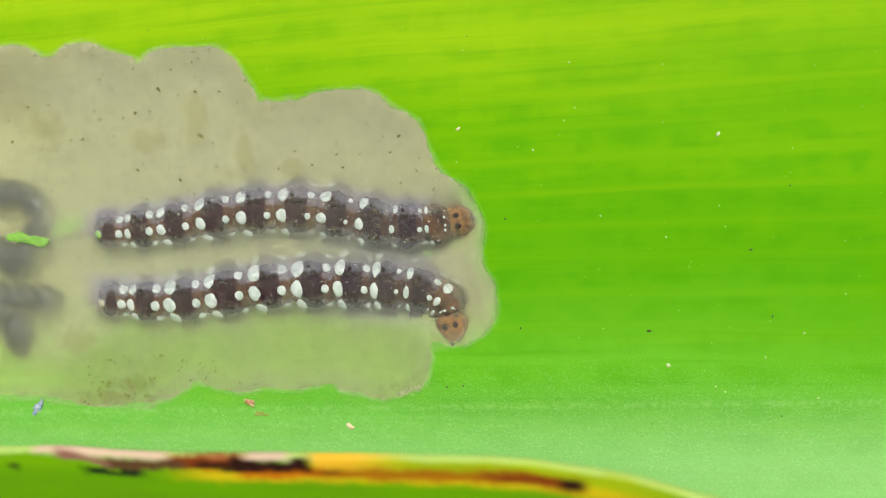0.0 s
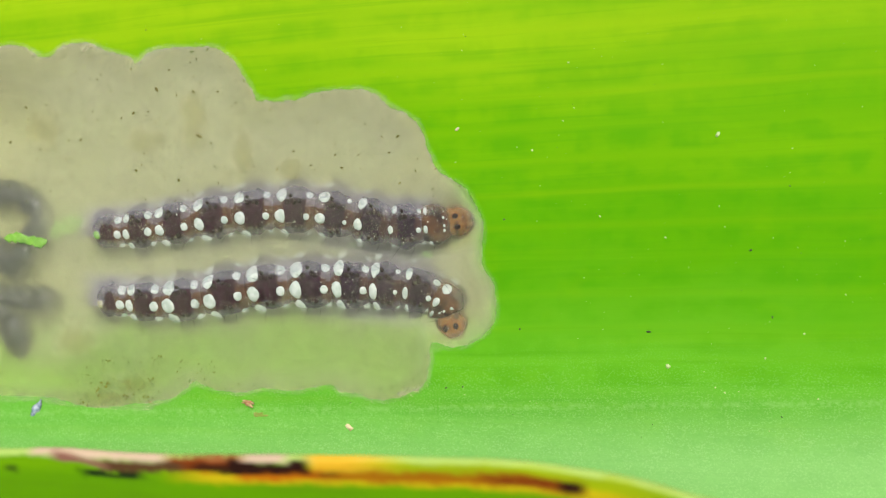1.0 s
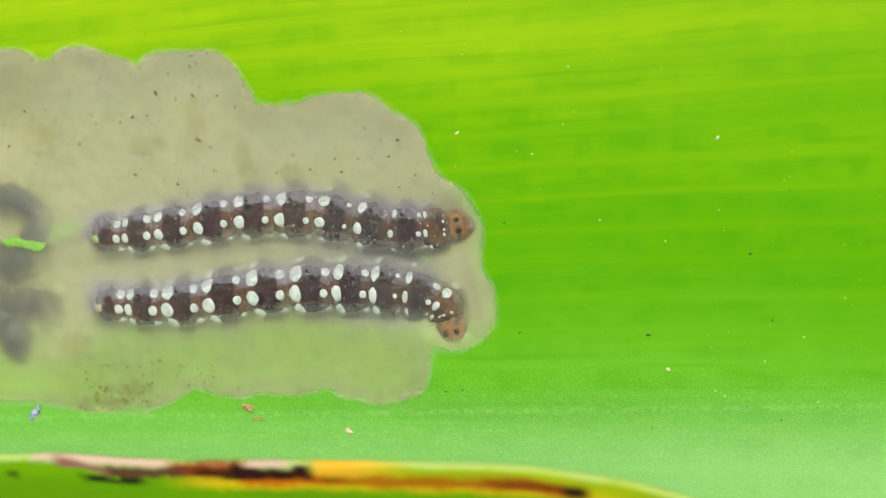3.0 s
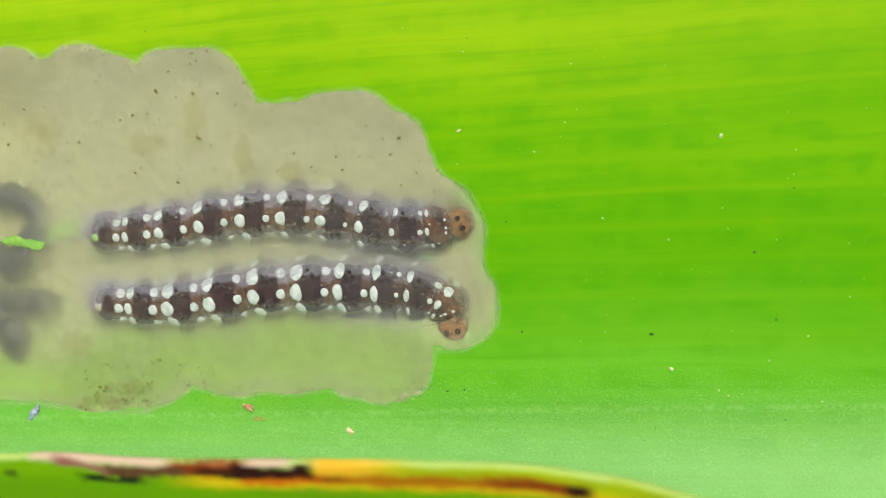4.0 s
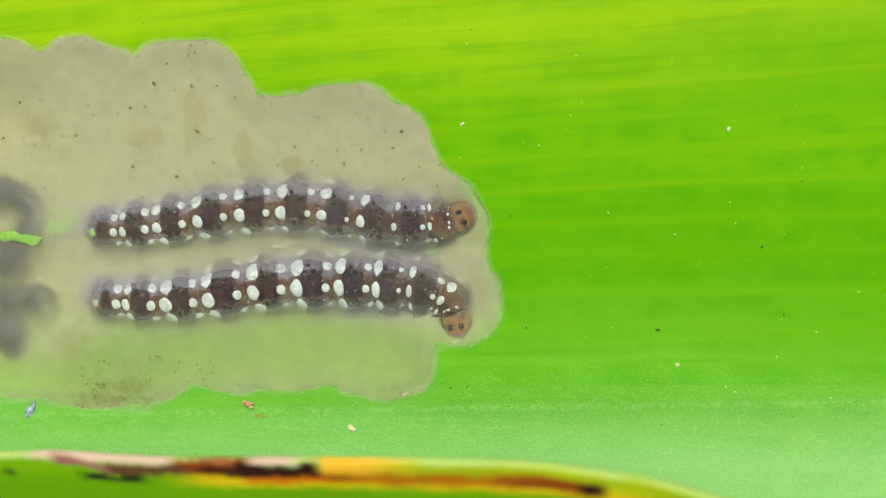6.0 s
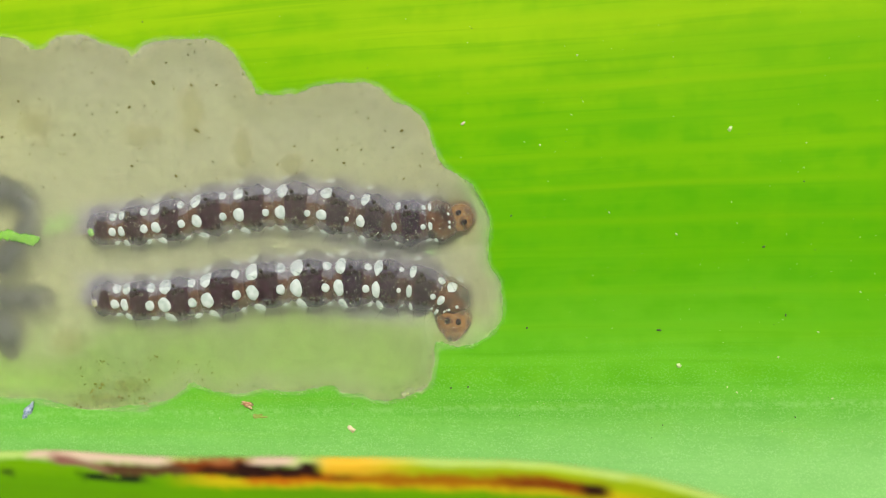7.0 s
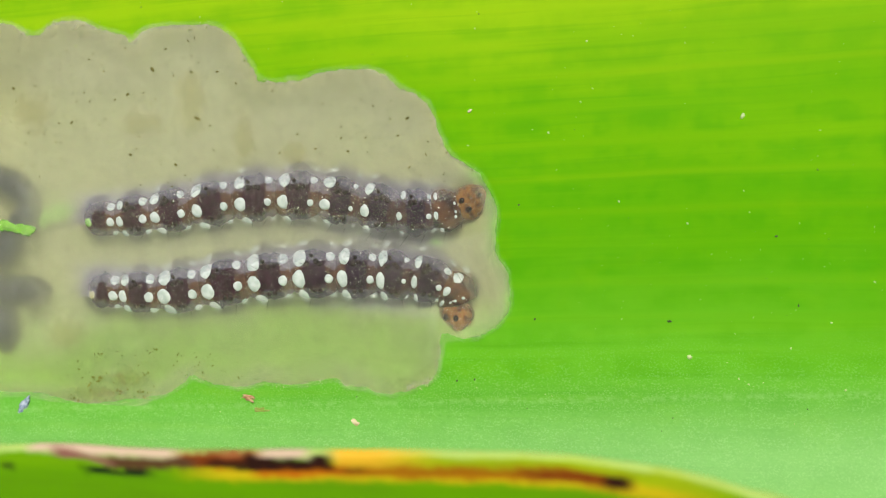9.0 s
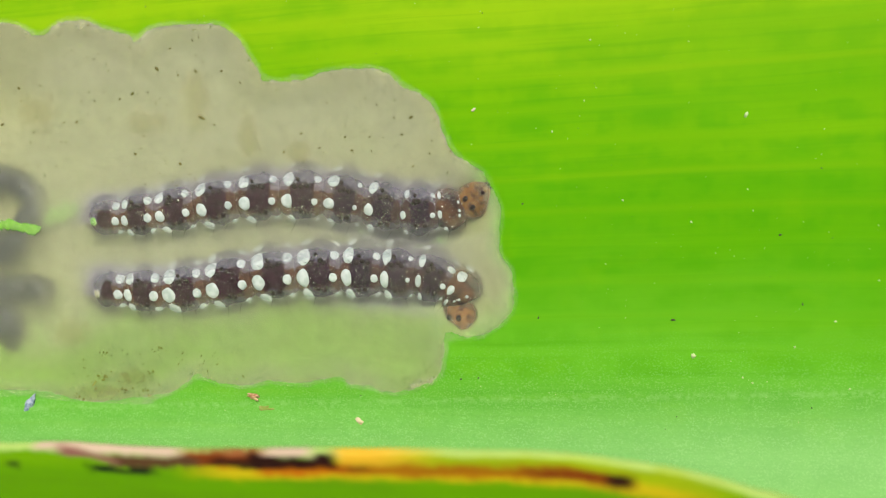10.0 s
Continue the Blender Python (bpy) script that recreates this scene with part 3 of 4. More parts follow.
def build_mine(root):
    """The clear skin over the mined opening, milky films under it, and the pouch below."""
    over = widened(MINE, 1.1)
    pl, f, d = filled(over, 0.55, 3)
    mesh_object("clear_skin", [(x, y, 0.035 + blade(x, y)[2] + 0.02 * noise.noise((x * 0.6, y * 0.6, 5)) * smooth(0.5, 2.5, k)) for (x, y), k in zip(pl, d)],
                f, SKIN, root, "thin clear wrinkled upper leaf skin over the mine", {"edge": [float(k) if w else -float(k) for k, w in zip(edge_distance(pl, MINE_POLY), inside(pl, MINE_POLY))]})
    # stacked milky sheets added so that depth in the mine fades into haze
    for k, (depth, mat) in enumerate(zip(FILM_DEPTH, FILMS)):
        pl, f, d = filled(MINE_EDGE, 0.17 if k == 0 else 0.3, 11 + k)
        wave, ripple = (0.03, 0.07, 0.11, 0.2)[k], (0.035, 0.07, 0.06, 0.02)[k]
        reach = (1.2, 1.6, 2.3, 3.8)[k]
        verts, veil, south_tint, body_tint = [], [], [], []
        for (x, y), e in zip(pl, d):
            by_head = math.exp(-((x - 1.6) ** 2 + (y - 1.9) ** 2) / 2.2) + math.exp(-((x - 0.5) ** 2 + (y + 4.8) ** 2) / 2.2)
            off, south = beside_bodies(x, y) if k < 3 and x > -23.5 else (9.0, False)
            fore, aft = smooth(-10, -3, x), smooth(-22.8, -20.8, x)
            # opacity is altered beside the bodies to set how dark their flanks look
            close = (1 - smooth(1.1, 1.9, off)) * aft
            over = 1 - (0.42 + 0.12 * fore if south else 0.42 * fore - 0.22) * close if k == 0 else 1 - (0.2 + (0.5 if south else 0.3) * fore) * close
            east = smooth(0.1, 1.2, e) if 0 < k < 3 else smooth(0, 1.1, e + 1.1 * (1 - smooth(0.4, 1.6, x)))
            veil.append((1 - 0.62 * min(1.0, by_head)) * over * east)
            south_tint.append(0.32 * smooth(0.2, 0.6, off) * (1 - smooth(1.0, 1.7, off)) * aft if south and k < 2 else 0.0)
            body_tint.append((0.6 * fore if south else 1.0) * (1 - smooth(1.2, 2.2, off)) * aft * (1 - smooth(-1.5, 1, x)))
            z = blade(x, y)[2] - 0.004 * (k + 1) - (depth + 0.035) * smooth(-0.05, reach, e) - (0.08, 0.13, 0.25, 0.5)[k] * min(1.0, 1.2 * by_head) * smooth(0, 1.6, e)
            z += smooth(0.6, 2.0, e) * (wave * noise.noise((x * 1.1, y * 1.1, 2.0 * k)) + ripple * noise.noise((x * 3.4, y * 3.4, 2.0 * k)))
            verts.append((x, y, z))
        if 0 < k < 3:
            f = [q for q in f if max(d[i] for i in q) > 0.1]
        sheet = mesh_object("haze_film", verts, f, mat, root, "milky film layer added for the haze inside the mine", {"thickness": veil, "south_tint": south_tint, "body_tint": body_tint})
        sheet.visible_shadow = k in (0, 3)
    pl, f, d = filled(MINE_EDGE, 0.5, 21)
    verts = []
    for (x, y), e in zip(pl, d):
        by_head = math.exp(-((x - 1.6) ** 2 + (y - 1.9) ** 2) / 2.2) + math.exp(-((x - 0.5) ** 2 + (y + 4.8) ** 2) / 2.2)
        verts.append((x, y, blade(x, y)[2] - 0.028 - 3.6 * smooth(-0.05, 5.0, e) - 0.6 * min(1.0, by_head) * smooth(0, 2.0, e) + 0.2 * smooth(0.6, 2, e) * noise.noise((x * 0.4, y * 0.4, 6))))
    mesh_object("pouch", verts, f, POUCH, root, "pale green lower leaf skin closing the mine", {"rim": [smooth(0.2, 1.4, x) * (1 - smooth(0.1, 1.0, float(e))) for (x, y), e in zip(pl, d)]})


def remnant(root, line, width, z, seed):
    """A strip of green tissue left uneaten under the skin."""
    p = spline(line, 14)
    verts, faces = [], []
    for i, (x, y) in enumerate(p):
        u = i / (len(p) - 1)
        w = width * min(1.0, 0.25 + 5 * u * (1 - u)) * (1 + 0.5 * noise.noise((x * 2, y * 2, seed)) + 0.5 * noise.noise((x * 7, y * 7, seed)))
        up = 0.25 * width * noise.noise((x * 3, 1, seed))
        for j in range(8):
            t = 2 * math.pi * j / 8
            verts.append((x + 0.1 * width * math.cos(t), y + up + w * math.cos(t), z + 0.06 * math.sin(t)))
    for i in range(len(p) - 1):
        for j in range(8):
            a, b = i * 8 + j, i * 8 + (j + 1) % 8
            faces.append((a, b, b + 8, a + 8))
    mesh_object("green_remnant", verts, faces, GREEN_BIT, root, "uneaten strip of green leaf tissue")


leaf = tagged(new("leaf"), "bright green strap leaf with a mined translucent window and rolled edge", "leaf")
build_blade(leaf)
build_margin(leaf)
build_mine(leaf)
remnant(leaf, [(-27.5, 0.50), (-26.6, 0.52), (-25.8, 0.36), (-25.0, 0.22), (-24.5, 0.30)], 0.30, -0.36, 1.0)
remnant(leaf, [(-24.6, 0.7), (-23.9, 1.05), (-22.9, 1.25), (-22.2, 1.35)], 0.50, -1.15, 2.0)
remnant(leaf, [(-5.6, -0.1), (-4.8, 0.0), (-4.0, -0.1)], 0.35, -1.6, 4.0)
remnant(leaf, [(-2.4, -0.75), (-1.4, -0.7), (-0.6, -0.6)], 0.30, -1.6, 5.0)

# ---- caterpillars ----
def tube_frame(line):
    """Arc length, place and direction along a line of points."""
    p = np.array(spline(line, 14))
    s = np.concatenate([[0], np.cumsum(np.linalg.norm(np.diff(p, axis=0), axis=1))])
    return p, s


class Body:
    """A larva's trunk: a bent tube with a top that touches the clear skin."""

    def __init__(self, line, radii, crease, top=((-22.2, -0.75), (-21.2, -0.30), (-20.4, -0.14), (-19, -0.09), (-2, -0.09), (0.2, -0.12))):
        self.p, self.s = tube_frame(line)
        self.crease, self.side, self.flat = crease, 0.28, 0.75
        self.rx, self.rr, self.tops = [r[0] for r in radii], [r[1] for r in radii], top

    def at_x(self, x):
        return float(np.interp(x, self.p[:, 0], self.s))

    def radius(self, s):
        x = float(np.interp(s, self.s, self.p[:, 0]))
        return float(np.interp(x, self.rx, self.rr))

    def swelling(self, u, a):
        """Rings bulge between their folds, most of all on the flanks."""
        deep = self.crease * (0.62 + 0.9 * math.sin(a) ** 2 + 2.0 * math.sin(a) ** 4)
        return 1 + 0.04 * math.sin(a) ** 2 - deep + deep * math.sin(math.pi * min(1.0, max(0.0, u))) ** 0.6

    def point(self, s, a, lift=0.0, swell=1.0):
        c = np.array([np.interp(s, self.s, self.p[:, 0]), np.interp(s, self.s, self.p[:, 1])])
        c2 = np.array([np.interp(s + 0.15, self.s, self.p[:, 0]), np.interp(s + 0.15, self.s, self.p[:, 1])])
        c1 = np.array([np.interp(s - 0.15, self.s, self.p[:, 0]), np.interp(s - 0.15, self.s, self.p[:, 1])])
        t = c2 - c1
        t = t / (np.linalg.norm(t) + 1e-9)
        r = self.radius(s)
        top = float(np.interp(c[0], [q[0] for q in self.tops], [q[1] for q in self.tops]))
        k = r * swell + lift
        c = c + np.array((-t[1], t[0])) * self.side
        return (c[0] - t[1] * math.sin(a) * k, c[1] + t[0] * math.sin(a) * k, top + (math.cos(a) * k - r) * self.flat)


def trunk_piece(body, s0, s1, name, root, material, first=False, last=False):
    """One body ring with soft folds at both ends."""
    rings, around = 15, 40
    verts, faces, ang, alo = [], [], [], []
    for i in range(rings):
        u = i / (rings - 1)
        s = s0 - 0.10 + (s1 - s0 + 0.20) * u
        e = min(u, 1 - u)
        taper = 1.0
        if first:
            taper *= math.sqrt(max(0.02, 1 - (1 - min(1, u / 0.55)) ** 2))
        if last:
            taper *= math.sqrt(max(0.02, 1 - smooth(0.4, 1, u) ** 2))
        for j in range(around):
            a = -math.pi + 2 * math.pi * j / around
            k = taper * body.swelling(u, a) + (0.05 * noise.noise((s * 1.6, a * 1.8, len(name))) + 0.025 * noise.noise((s * 4, a * 4, 3.0))) * smooth(0, 0.2, e)
            verts.append(body.point(s, a, 0, k))
            ang.append(a)
            alo.append(u)
    for i in range(rings - 1):
        for j in range(around):
            a, b = i * around + j, i * around + (j + 1) % around
            faces.append((a, b, b + around, a + around))
    faces.append(tuple(reversed(range(around))))
    faces.append(tuple((rings - 1) * around + j for j in range(around)))
    return mesh_object(name, verts, faces, material, root, "", {"angle": ang, "along": alo})


def fold(body, s, cuts, angle):
    """How far the trunk swells at arc length s, between the folds at cuts."""
    for a, b in zip(cuts, cuts[1:]):
        if a <= s <= b:
            u = (s - a + 0.10) / (b - a + 0.20)
            return body.swelling(u, angle)
    return 0.9


def marking(body, cuts, s, a, length, width, name, parent, material, seed, lift=0.08, swell=1.0, lean=0.0):
    """A low domed patch that follows the skin; length runs along the body, width around it."""
    r = body.radius(s)
    rings, spokes = 4, 26
    verts, faces = [body.point(s, a, lift, swell * fold(body, s, cuts, a))], []
    for i in range(1, rings + 1):
        k = i / rings
        for j in range(spokes):
            t = 2 * math.pi * j / spokes
            w = 1 + 0.13 * noise.noise((math.cos(t) * 1.3 + seed, math.sin(t) * 1.3, seed * 0.7)) + 0.06 * noise.noise((math.cos(t) * 4, math.sin(t) * 4, seed))
            if k == 1:
                h = -0.04
            else:
                h = lift * (1 - 0.35 * k ** 4)
            ds, da = k * w * 0.5 * length * math.cos(t), k * w * 0.5 * width * math.sin(t)
            verts.append(body.point(s + ds + lean * da, a + da / r, h, swell * fold(body, s + ds, cuts, a + da / r)))
    for j in range(spokes):
        faces.append((0, 1 + j, 1 + (j + 1) % spokes))
    for i in range(rings - 1):
        for j in range(spokes):
            p, q = 1 + i * spokes + j, 1 + i * spokes + (j + 1) % spokes
            faces.append((p, p + spokes, q + spokes, q))
    return mesh_object(name, verts, faces, material, parent)


def hair(body, s, a, length, lean, parent):
    p = np.array(body.point(s, a, 0.05))
    q = np.array(body.point(s + lean, a, length))
    q[2] = max(p[2], -0.16) if a > 0 else p[2] + 0.12
    verts, faces = [], []
    for k in range(5):
        c = p + (q - p) * k / 4
        w = 0.013 * (1 - 0.7 * k / 4)
        for j in range(4):
            t = math.pi * j / 2
            verts.append((c[0] + w * math.cos(t), c[1] + w * math.sin(t), c[2]))
    for k in range(4):
        for j in range(4):
            a0, b0 = k * 4 + j, k * 4 + (j + 1) % 4
            faces.append((a0, b0, b0 + 4, a0 + 4))
    return mesh_object("hair", verts, faces, BLACK, parent)


def blob(centre, size, turn=0.0, seed=0.0, rough=0.0, n=16, m=10):
    """Points and faces of a rounded lump."""
    verts, faces = [], []
    c, s = math.cos(turn), math.sin(turn)
    for i in range(m + 1):
        f = math.pi * i / m
        for j in range(n):
            t = 2 * math.pi * j / n
            d = np.array((math.cos(f), math.sin(f) * math.cos(t), math.sin(f) * math.sin(t)))
            k = 1 + rough * noise.noise((d[0] * 1.7 + seed, d[1] * 1.7, d[2] * 1.7 + seed))
            x, y, z = d * np.array(size) * k
            verts.append((centre[0] + c * x - s * y, centre[1] + s * x + c * y, centre[2] + z))
    for i in range(m):
        for j in range(n):
            a, b = i * n + j, i * n + (j + 1) % n
            faces.append((a, a + n, b + n, b))
    return verts, faces


def build_head(root, length, width, height):
    """A domed orange head that points along +x from the neck; the eye spots ride on it."""
    def skin(f, t, lift=0.0):
        d = np.array((math.cos(f), math.sin(f) * math.sin(t), math.sin(f) * math.cos(t)))
        groove = 1 - 0.05 * math.exp(-(math.sin(t) / 0.16) ** 2) * (math.cos(t) > 0) * smooth(0.2, 0.7, f)
        k = groove + lift
        front = max(0.0, d[0])
        return (length * 0.42 + d[0] * length * 0.5 * k, d[1] * width * 0.5 * k * (1 - 0.24 * front), d[2] * height * 0.5 * k + 0.26 * height * front ** 1.5)

    verts, faces, n, m = [], [], 32, 20
    for i in range(m + 1):
        for j in range(n):
            verts.append(skin(math.pi * i / m, 2 * math.pi * j / n))
    for i in range(m):
        for j in range(n):
            a, b = i * n + j, i * n + (j + 1) % n
            faces.append((a, b, b + n, a + n))
    head = mesh_object("head", verts, faces, HEAD, root, "glossy orange-brown head capsule with black dots")

    def dot(name, f, t, size, seed):
        v, q = [skin(f, t, 0.06)], []
        for i in range(1, 4):
            for j in range(14):
                w = 2 * math.pi * j / 14
                r = size * i / 3 * (1 + 0.15 * noise.noise((math.cos(w) + seed, math.sin(w), seed)))
                v.append(skin(f + r * math.cos(w), t + r * math.sin(w) / max(0.3, math.sin(f)), (0.05, 0.03, -0.03)[i - 1]))
        for j in range(14):
            q.append((0, 1 + j, 1 + (j + 1) % 14))
        for i in range(2):
            for j in range(14):
                a, b = 1 + i * 14 + j, 1 + i * 14 + (j + 1) % 14
                q.append((a, a + 14, b + 14, b))
        mesh_object(name, v, q, BLACK, head)

    dot("eye_spot", 1.77, 0.29, 0.17, 1.0)
    dot("eye_spot", 1.77, -0.29, 0.17, 2.0)
    dot("front_spot", 0.95, -0.12, 0.14, 3.0)
    dot("front_spot", 0.42, 0.9, 0.15, 6.0)
    dot("side_spot", 1.05, 1.10, 0.14, 4.0)
    dot("side_spot", 1.05, -1.10, 0.14, 5.0)
    for side in (-1, 1):
        v, q = blob((length * 0.85, side * width * 0.045, height * 0.37), (0.20, 0.14, 0.14), side * 0.3, side, 0.1, 12, 8)
        mesh_object("mandible", v, q, BLACK, head)
    return head


def caterpillar(label, body, pairs, tail_x, neck_x, head_size, row_angles, sizes, seed, tail):
    """pairs: for every ring the x of its small front and its large rear white spot."""
    root = tagged(new("caterpillar"), label, "caterpillar", "caterpillars in the mine")
    cuts = [tail_x] + [0.5 * (a + b) for a, b in pairs] + [neck_x]
    s = [body.at_x(x) for x in cuts]
    rings = []
    for i in range(len(s) - 1):
        last = i == len(s) - 2
        rings.append(trunk_piece(body, s[i], s[i + 1], "collar" if last else "tail_ring" if i == 0 else "body_ring", root, COLLAR if last else LARVA, i == 0, False))
    rng = random.Random(seed)
    for i, (xs, xl) in enumerate(pairs):
        small, large = body.at_x(xs), body.at_x(xl)
        z = sizes[min(i, len(sizes) - 1)]
        for row, a in enumerate(row_angles):
            k = (1.14, 1.09, 1.04, 1.0)[row]
            slip = (0.08, 0.0, 0.14, 0.12)[row]
            high = (0.06, 0.08, 0.05, 0.05)[row]
            marking(body, s, large + slip, a, z[1] * k, z[2] * k * (1.0, 0.96, 1.0, 0.8)[row], "white_spot", rings[i + 1], WHITE, seed + i * 3.1 + row, high)
            if z[0] > 0:
                marking(body, s, small + slip, a, z[0] * k, z[0] * 1.15 * k, "white_spot", rings[i], WHITE, seed + 50 + i * 2.3 + row, high)
        nxt = body.at_x(pairs[i + 1][0]) if i + 1 < len(pairs) else s[-1]
        mid, span = 0.5 * (large + nxt), nxt - large
        # black warts: along the upper edge of the dark patch, one beside the upper white spot, and points on the lower edge
        for at, a, size, high in () if i == len(pairs) - 1 else (
                (0.34, 0.27, 0.36, 0.10), (0.56, 0.31, 0.30, 0.11), (0.74, 0.26, 0.26, 0.10), (0.42, 0.45, 0.22, 0.22), (0.72, -0.46, 0.30, 0.14), (0.48, -0.47, 0.26, 0.10)):
            marking(body, s, large + span * (at + rng.uniform(-0.05, 0.05)), a + rng.uniform(-0.04, 0.04), size, size * rng.uniform(0.8, 1.2), "tubercle", rings[i + 1], BLACK, seed + i + a, high)
        hair(body, large + span * 0.42, 0.45, 1.1, -0.7, rings[i + 1])
        for k, (a, far) in enumerate(((0.25, 1.1), (0.28, 0.8), (-0.72, 1.0), (-0.74, 0.8))):
            hair(body, mid + (-0.5, 0.45, -0.3, 0.5)[k], a, far, rng.uniform(-0.45, 0.25), rings[i + 1])
    marking(body, s, body.at_x(-21.05), row_angles[1], 0.5, 0.5, "tail_spot", rings[0], tail, seed + 80, 0.05)
    for k, a in enumerate((-0.40, -0.20, 0.14)):
        marking(body, s, s[-1] - 0.30 + 0.08 * k, a, 0.15, 0.2, "white_spot", rings[-1], WHITE, seed + 90 + k, 0.07)
    head = build_head(root, *head_size)
    return root, head


UPPER = Body(UPPER_LINE,
             [(-22, 1.06), (-21, 1.32), (-18, 1.58), (-12, 1.90), (-7, 1.96), (-3, 1.88), (-1, 1.70), (0.6, 1.26)], 0.155)
LOWER = Body(LOWER_LINE,
             [(-22.2, 1.12), (-21, 1.40), (-18, 1.66), (-12, 1.95), (-6, 2.02), (-3, 1.94), (-1, 1.74), (0.2, 1.38), (0.6, 1.18)], 0.14)
upper, upper_head = caterpillar("dark white-spotted caterpillar under clear leaf skin, head raised", UPPER,
    [(-19.56, -18.97), (-17.51, -16.76), (-15.15, -14.2), (-12.59, -11.66), (-10.02, -9.18), (-7.58, -6.78), (-5.31, -4.57), (-2.97, -2.68), (-1.08, -0.67)],
    -22.1, 0.58, (2.5, 2.15, 1.6), (0.51, -0.155, -0.76, 1.02),
    [(0.46, 0.42, 0.66), (0.46, 0.62, 0.70), (0.42, 0.66, 0.80), (0.40, 0.66, 0.80), (0.40, 0.62, 0.76), (0.36, 0.60, 0.64), (0.26, 0.50, 0.74), (0.0, 0.32, 0.52), (0.28, 0.24, 0.5)], 3, GREEN_BIT)
lower, lower_head = caterpillar("dark white-spotted caterpillar under clear leaf skin, head bent aside", LOWER,
    [(-19.62, -18.99), (-17.34, -16.43), (-14.68, -13.76), (-11.94, -10.97), (-9.3, -8.36), (-6.66, -5.9), (-4.36, -3.78), (-2.5, -1.93), (-0.62, -0.22)],
    -22.3, 0.36, (2.5, 2.25, 1.6), (0.50, -0.15, -0.72, 1.02),
    [(0.52, 0.50, 0.78), (0.54, 0.78, 0.98), (0.50, 0.78, 0.98), (0.48, 0.74, 1.0), (0.50, 0.74, 1.0), (0.44, 0.62, 0.94), (0.40, 0.48, 1.0), (0.24, 0.32, 0.74), (0.30, 0.34, 0.62)], 7, CREAM_SPOT)


def deep_caterpillar(label, line, radius, z):
    """A larva lying deep in the mine, seen only as a dim shape."""
    root = tagged(new("caterpillar"), label, "caterpillar", "caterpillars in the mine")
    b = Body(line, [(-60, radius), (60, radius)], 0.1, ((-60, z), (60, z)))
    total = b.s[-1]
    n = max(2, int(total / 1.9))
    for i in range(n):
        trunk_piece_by_length(b, total * i / n, total * (i + 1) / n, root, i == 0, i == n - 1, radius)
    return root


def trunk_piece_by_length(b, s0, s1, root, first, last, radius):
    rings, around = 11, 24
    verts, faces = [], []
    for i in range(rings):
        u = i / (rings - 1)
        s = s0 - 0.08 + (s1 - s0 + 0.16) * u
        e = min(u, 1 - u)
        k = 0.90 + 0.10 * smooth(0, 0.25, e)
        if first:
            k *= math.sqrt(max(0.02, 1 - (1 - smooth(0, 0.9, u)) ** 2))
        if last:
            k *= math.sqrt(max(0.02, 1 - smooth(0.2, 1, u) ** 2))
        c = np.array([np.interp(s, b.s, b.p[:, 0]), np.interp(s, b.s, b.p[:, 1])])
        t = np.array([np.interp(s + 0.2, b.s, b.p[:, 0]) - np.interp(s - 0.2, b.s, b.p[:, 0]), np.interp(s + 0.2, b.s, b.p[:, 1]) - np.interp(s - 0.2, b.s, b.p[:, 1])])
        t = t / (np.linalg.norm(t) + 1e-9)
        for j in range(around):
            a = 2 * math.pi * j / around
            verts.append((c[0] - t[1] * math.sin(a) * k * radius, c[1] + t[0] * math.sin(a) * k * radius, b.tops[0][1] - radius + math.cos(a) * k * radius))
    for i in range(rings - 1):
        for j in range(around):
            p, q = i * around + j, i * around + (j + 1) % around
            faces.append((p, q, q + around, p + around))
    faces.append(tuple(reversed(range(around))))
    faces.append(tuple((rings - 1) * around + j for j in range(around)))
    mesh_object("body_ring", verts, faces, DEEP, root)


deep_caterpillar("slate grey caterpillar curled deep under the cloudy skin", [(-33, 2.4), (-29.95, 2.89), (-28.28, 3.15), (-26.78, 3.07), (-25.5, 2.29), (-25.28, 1.35), (-25.94, 0.48), (-26.66, -0.57), (-27.52, -1.29), (-28.36, -0.4), (-28.86, 0.76)], 0.92, -0.62)
deep_caterpillar("slate grey caterpillar stretched deep under the cloudy skin", [(-34, -2.6), (-30.38, -3.1), (-28.73, -3.29), (-26.68, -3.4), (-25.06, -3.38), (-24.0, -3.29)], 0.95, -0.62)
deep_caterpillar("slate grey caterpillar hanging down deep under the skin", [(-30.5, -3.6), (-28.9, -4.0), (-27.9, -4.6), (-27.48, -5.6), (-27.27, -7.3)], 1.15, -0.52)

# ---- crumbs and specks ----
def crumb(name, label, x, y, size, turn, material, z=0.0, seed=1.0, category="debris", rough=0.5):
    v, f = blob((0, 0, 0), size, turn, seed, rough, 18, 14)
    ob = mesh_object(name, v, f, material)
    ob.location = (x * MM, y * MM, (z + size[2] * 0.8) * MM)
    return tagged(ob, label, category)


BLUE_BIT = plain("blue_grey_flake", (0.13, 0.19, 0.31), (0.46, 0.52, 0.62), 4200, 0.5)
CREAM_BIT = plain("cream_crumb", (0.74, 0.62, 0.42), (0.60, 0.46, 0.26), 2500, 0.7)
RUST_BIT = plain("rusty_crumb", (0.34, 0.16, 0.07), (0.58, 0.40, 0.22), 3500, 0.7)
OLIVE_BIT = plain("olive_scar", (0.22, 0.30, 0.04), (0.32, 0.34, 0.10), 1500, 0.7)
crumb("insect_scale", "blue-grey pointed flake lying on the green leaf", -25.63, -10.05, (0.62, 0.20, 0.10), 0.95, BLUE_BIT, 0.05, 2.0, "debris", 0.75)
crumb("crumb", "small cream crumb resting on the green leaf", -5.27, -10.1, (0.24, 0.13, 0.12), -0.5, CREAM_BIT, 0.05, 3.0)
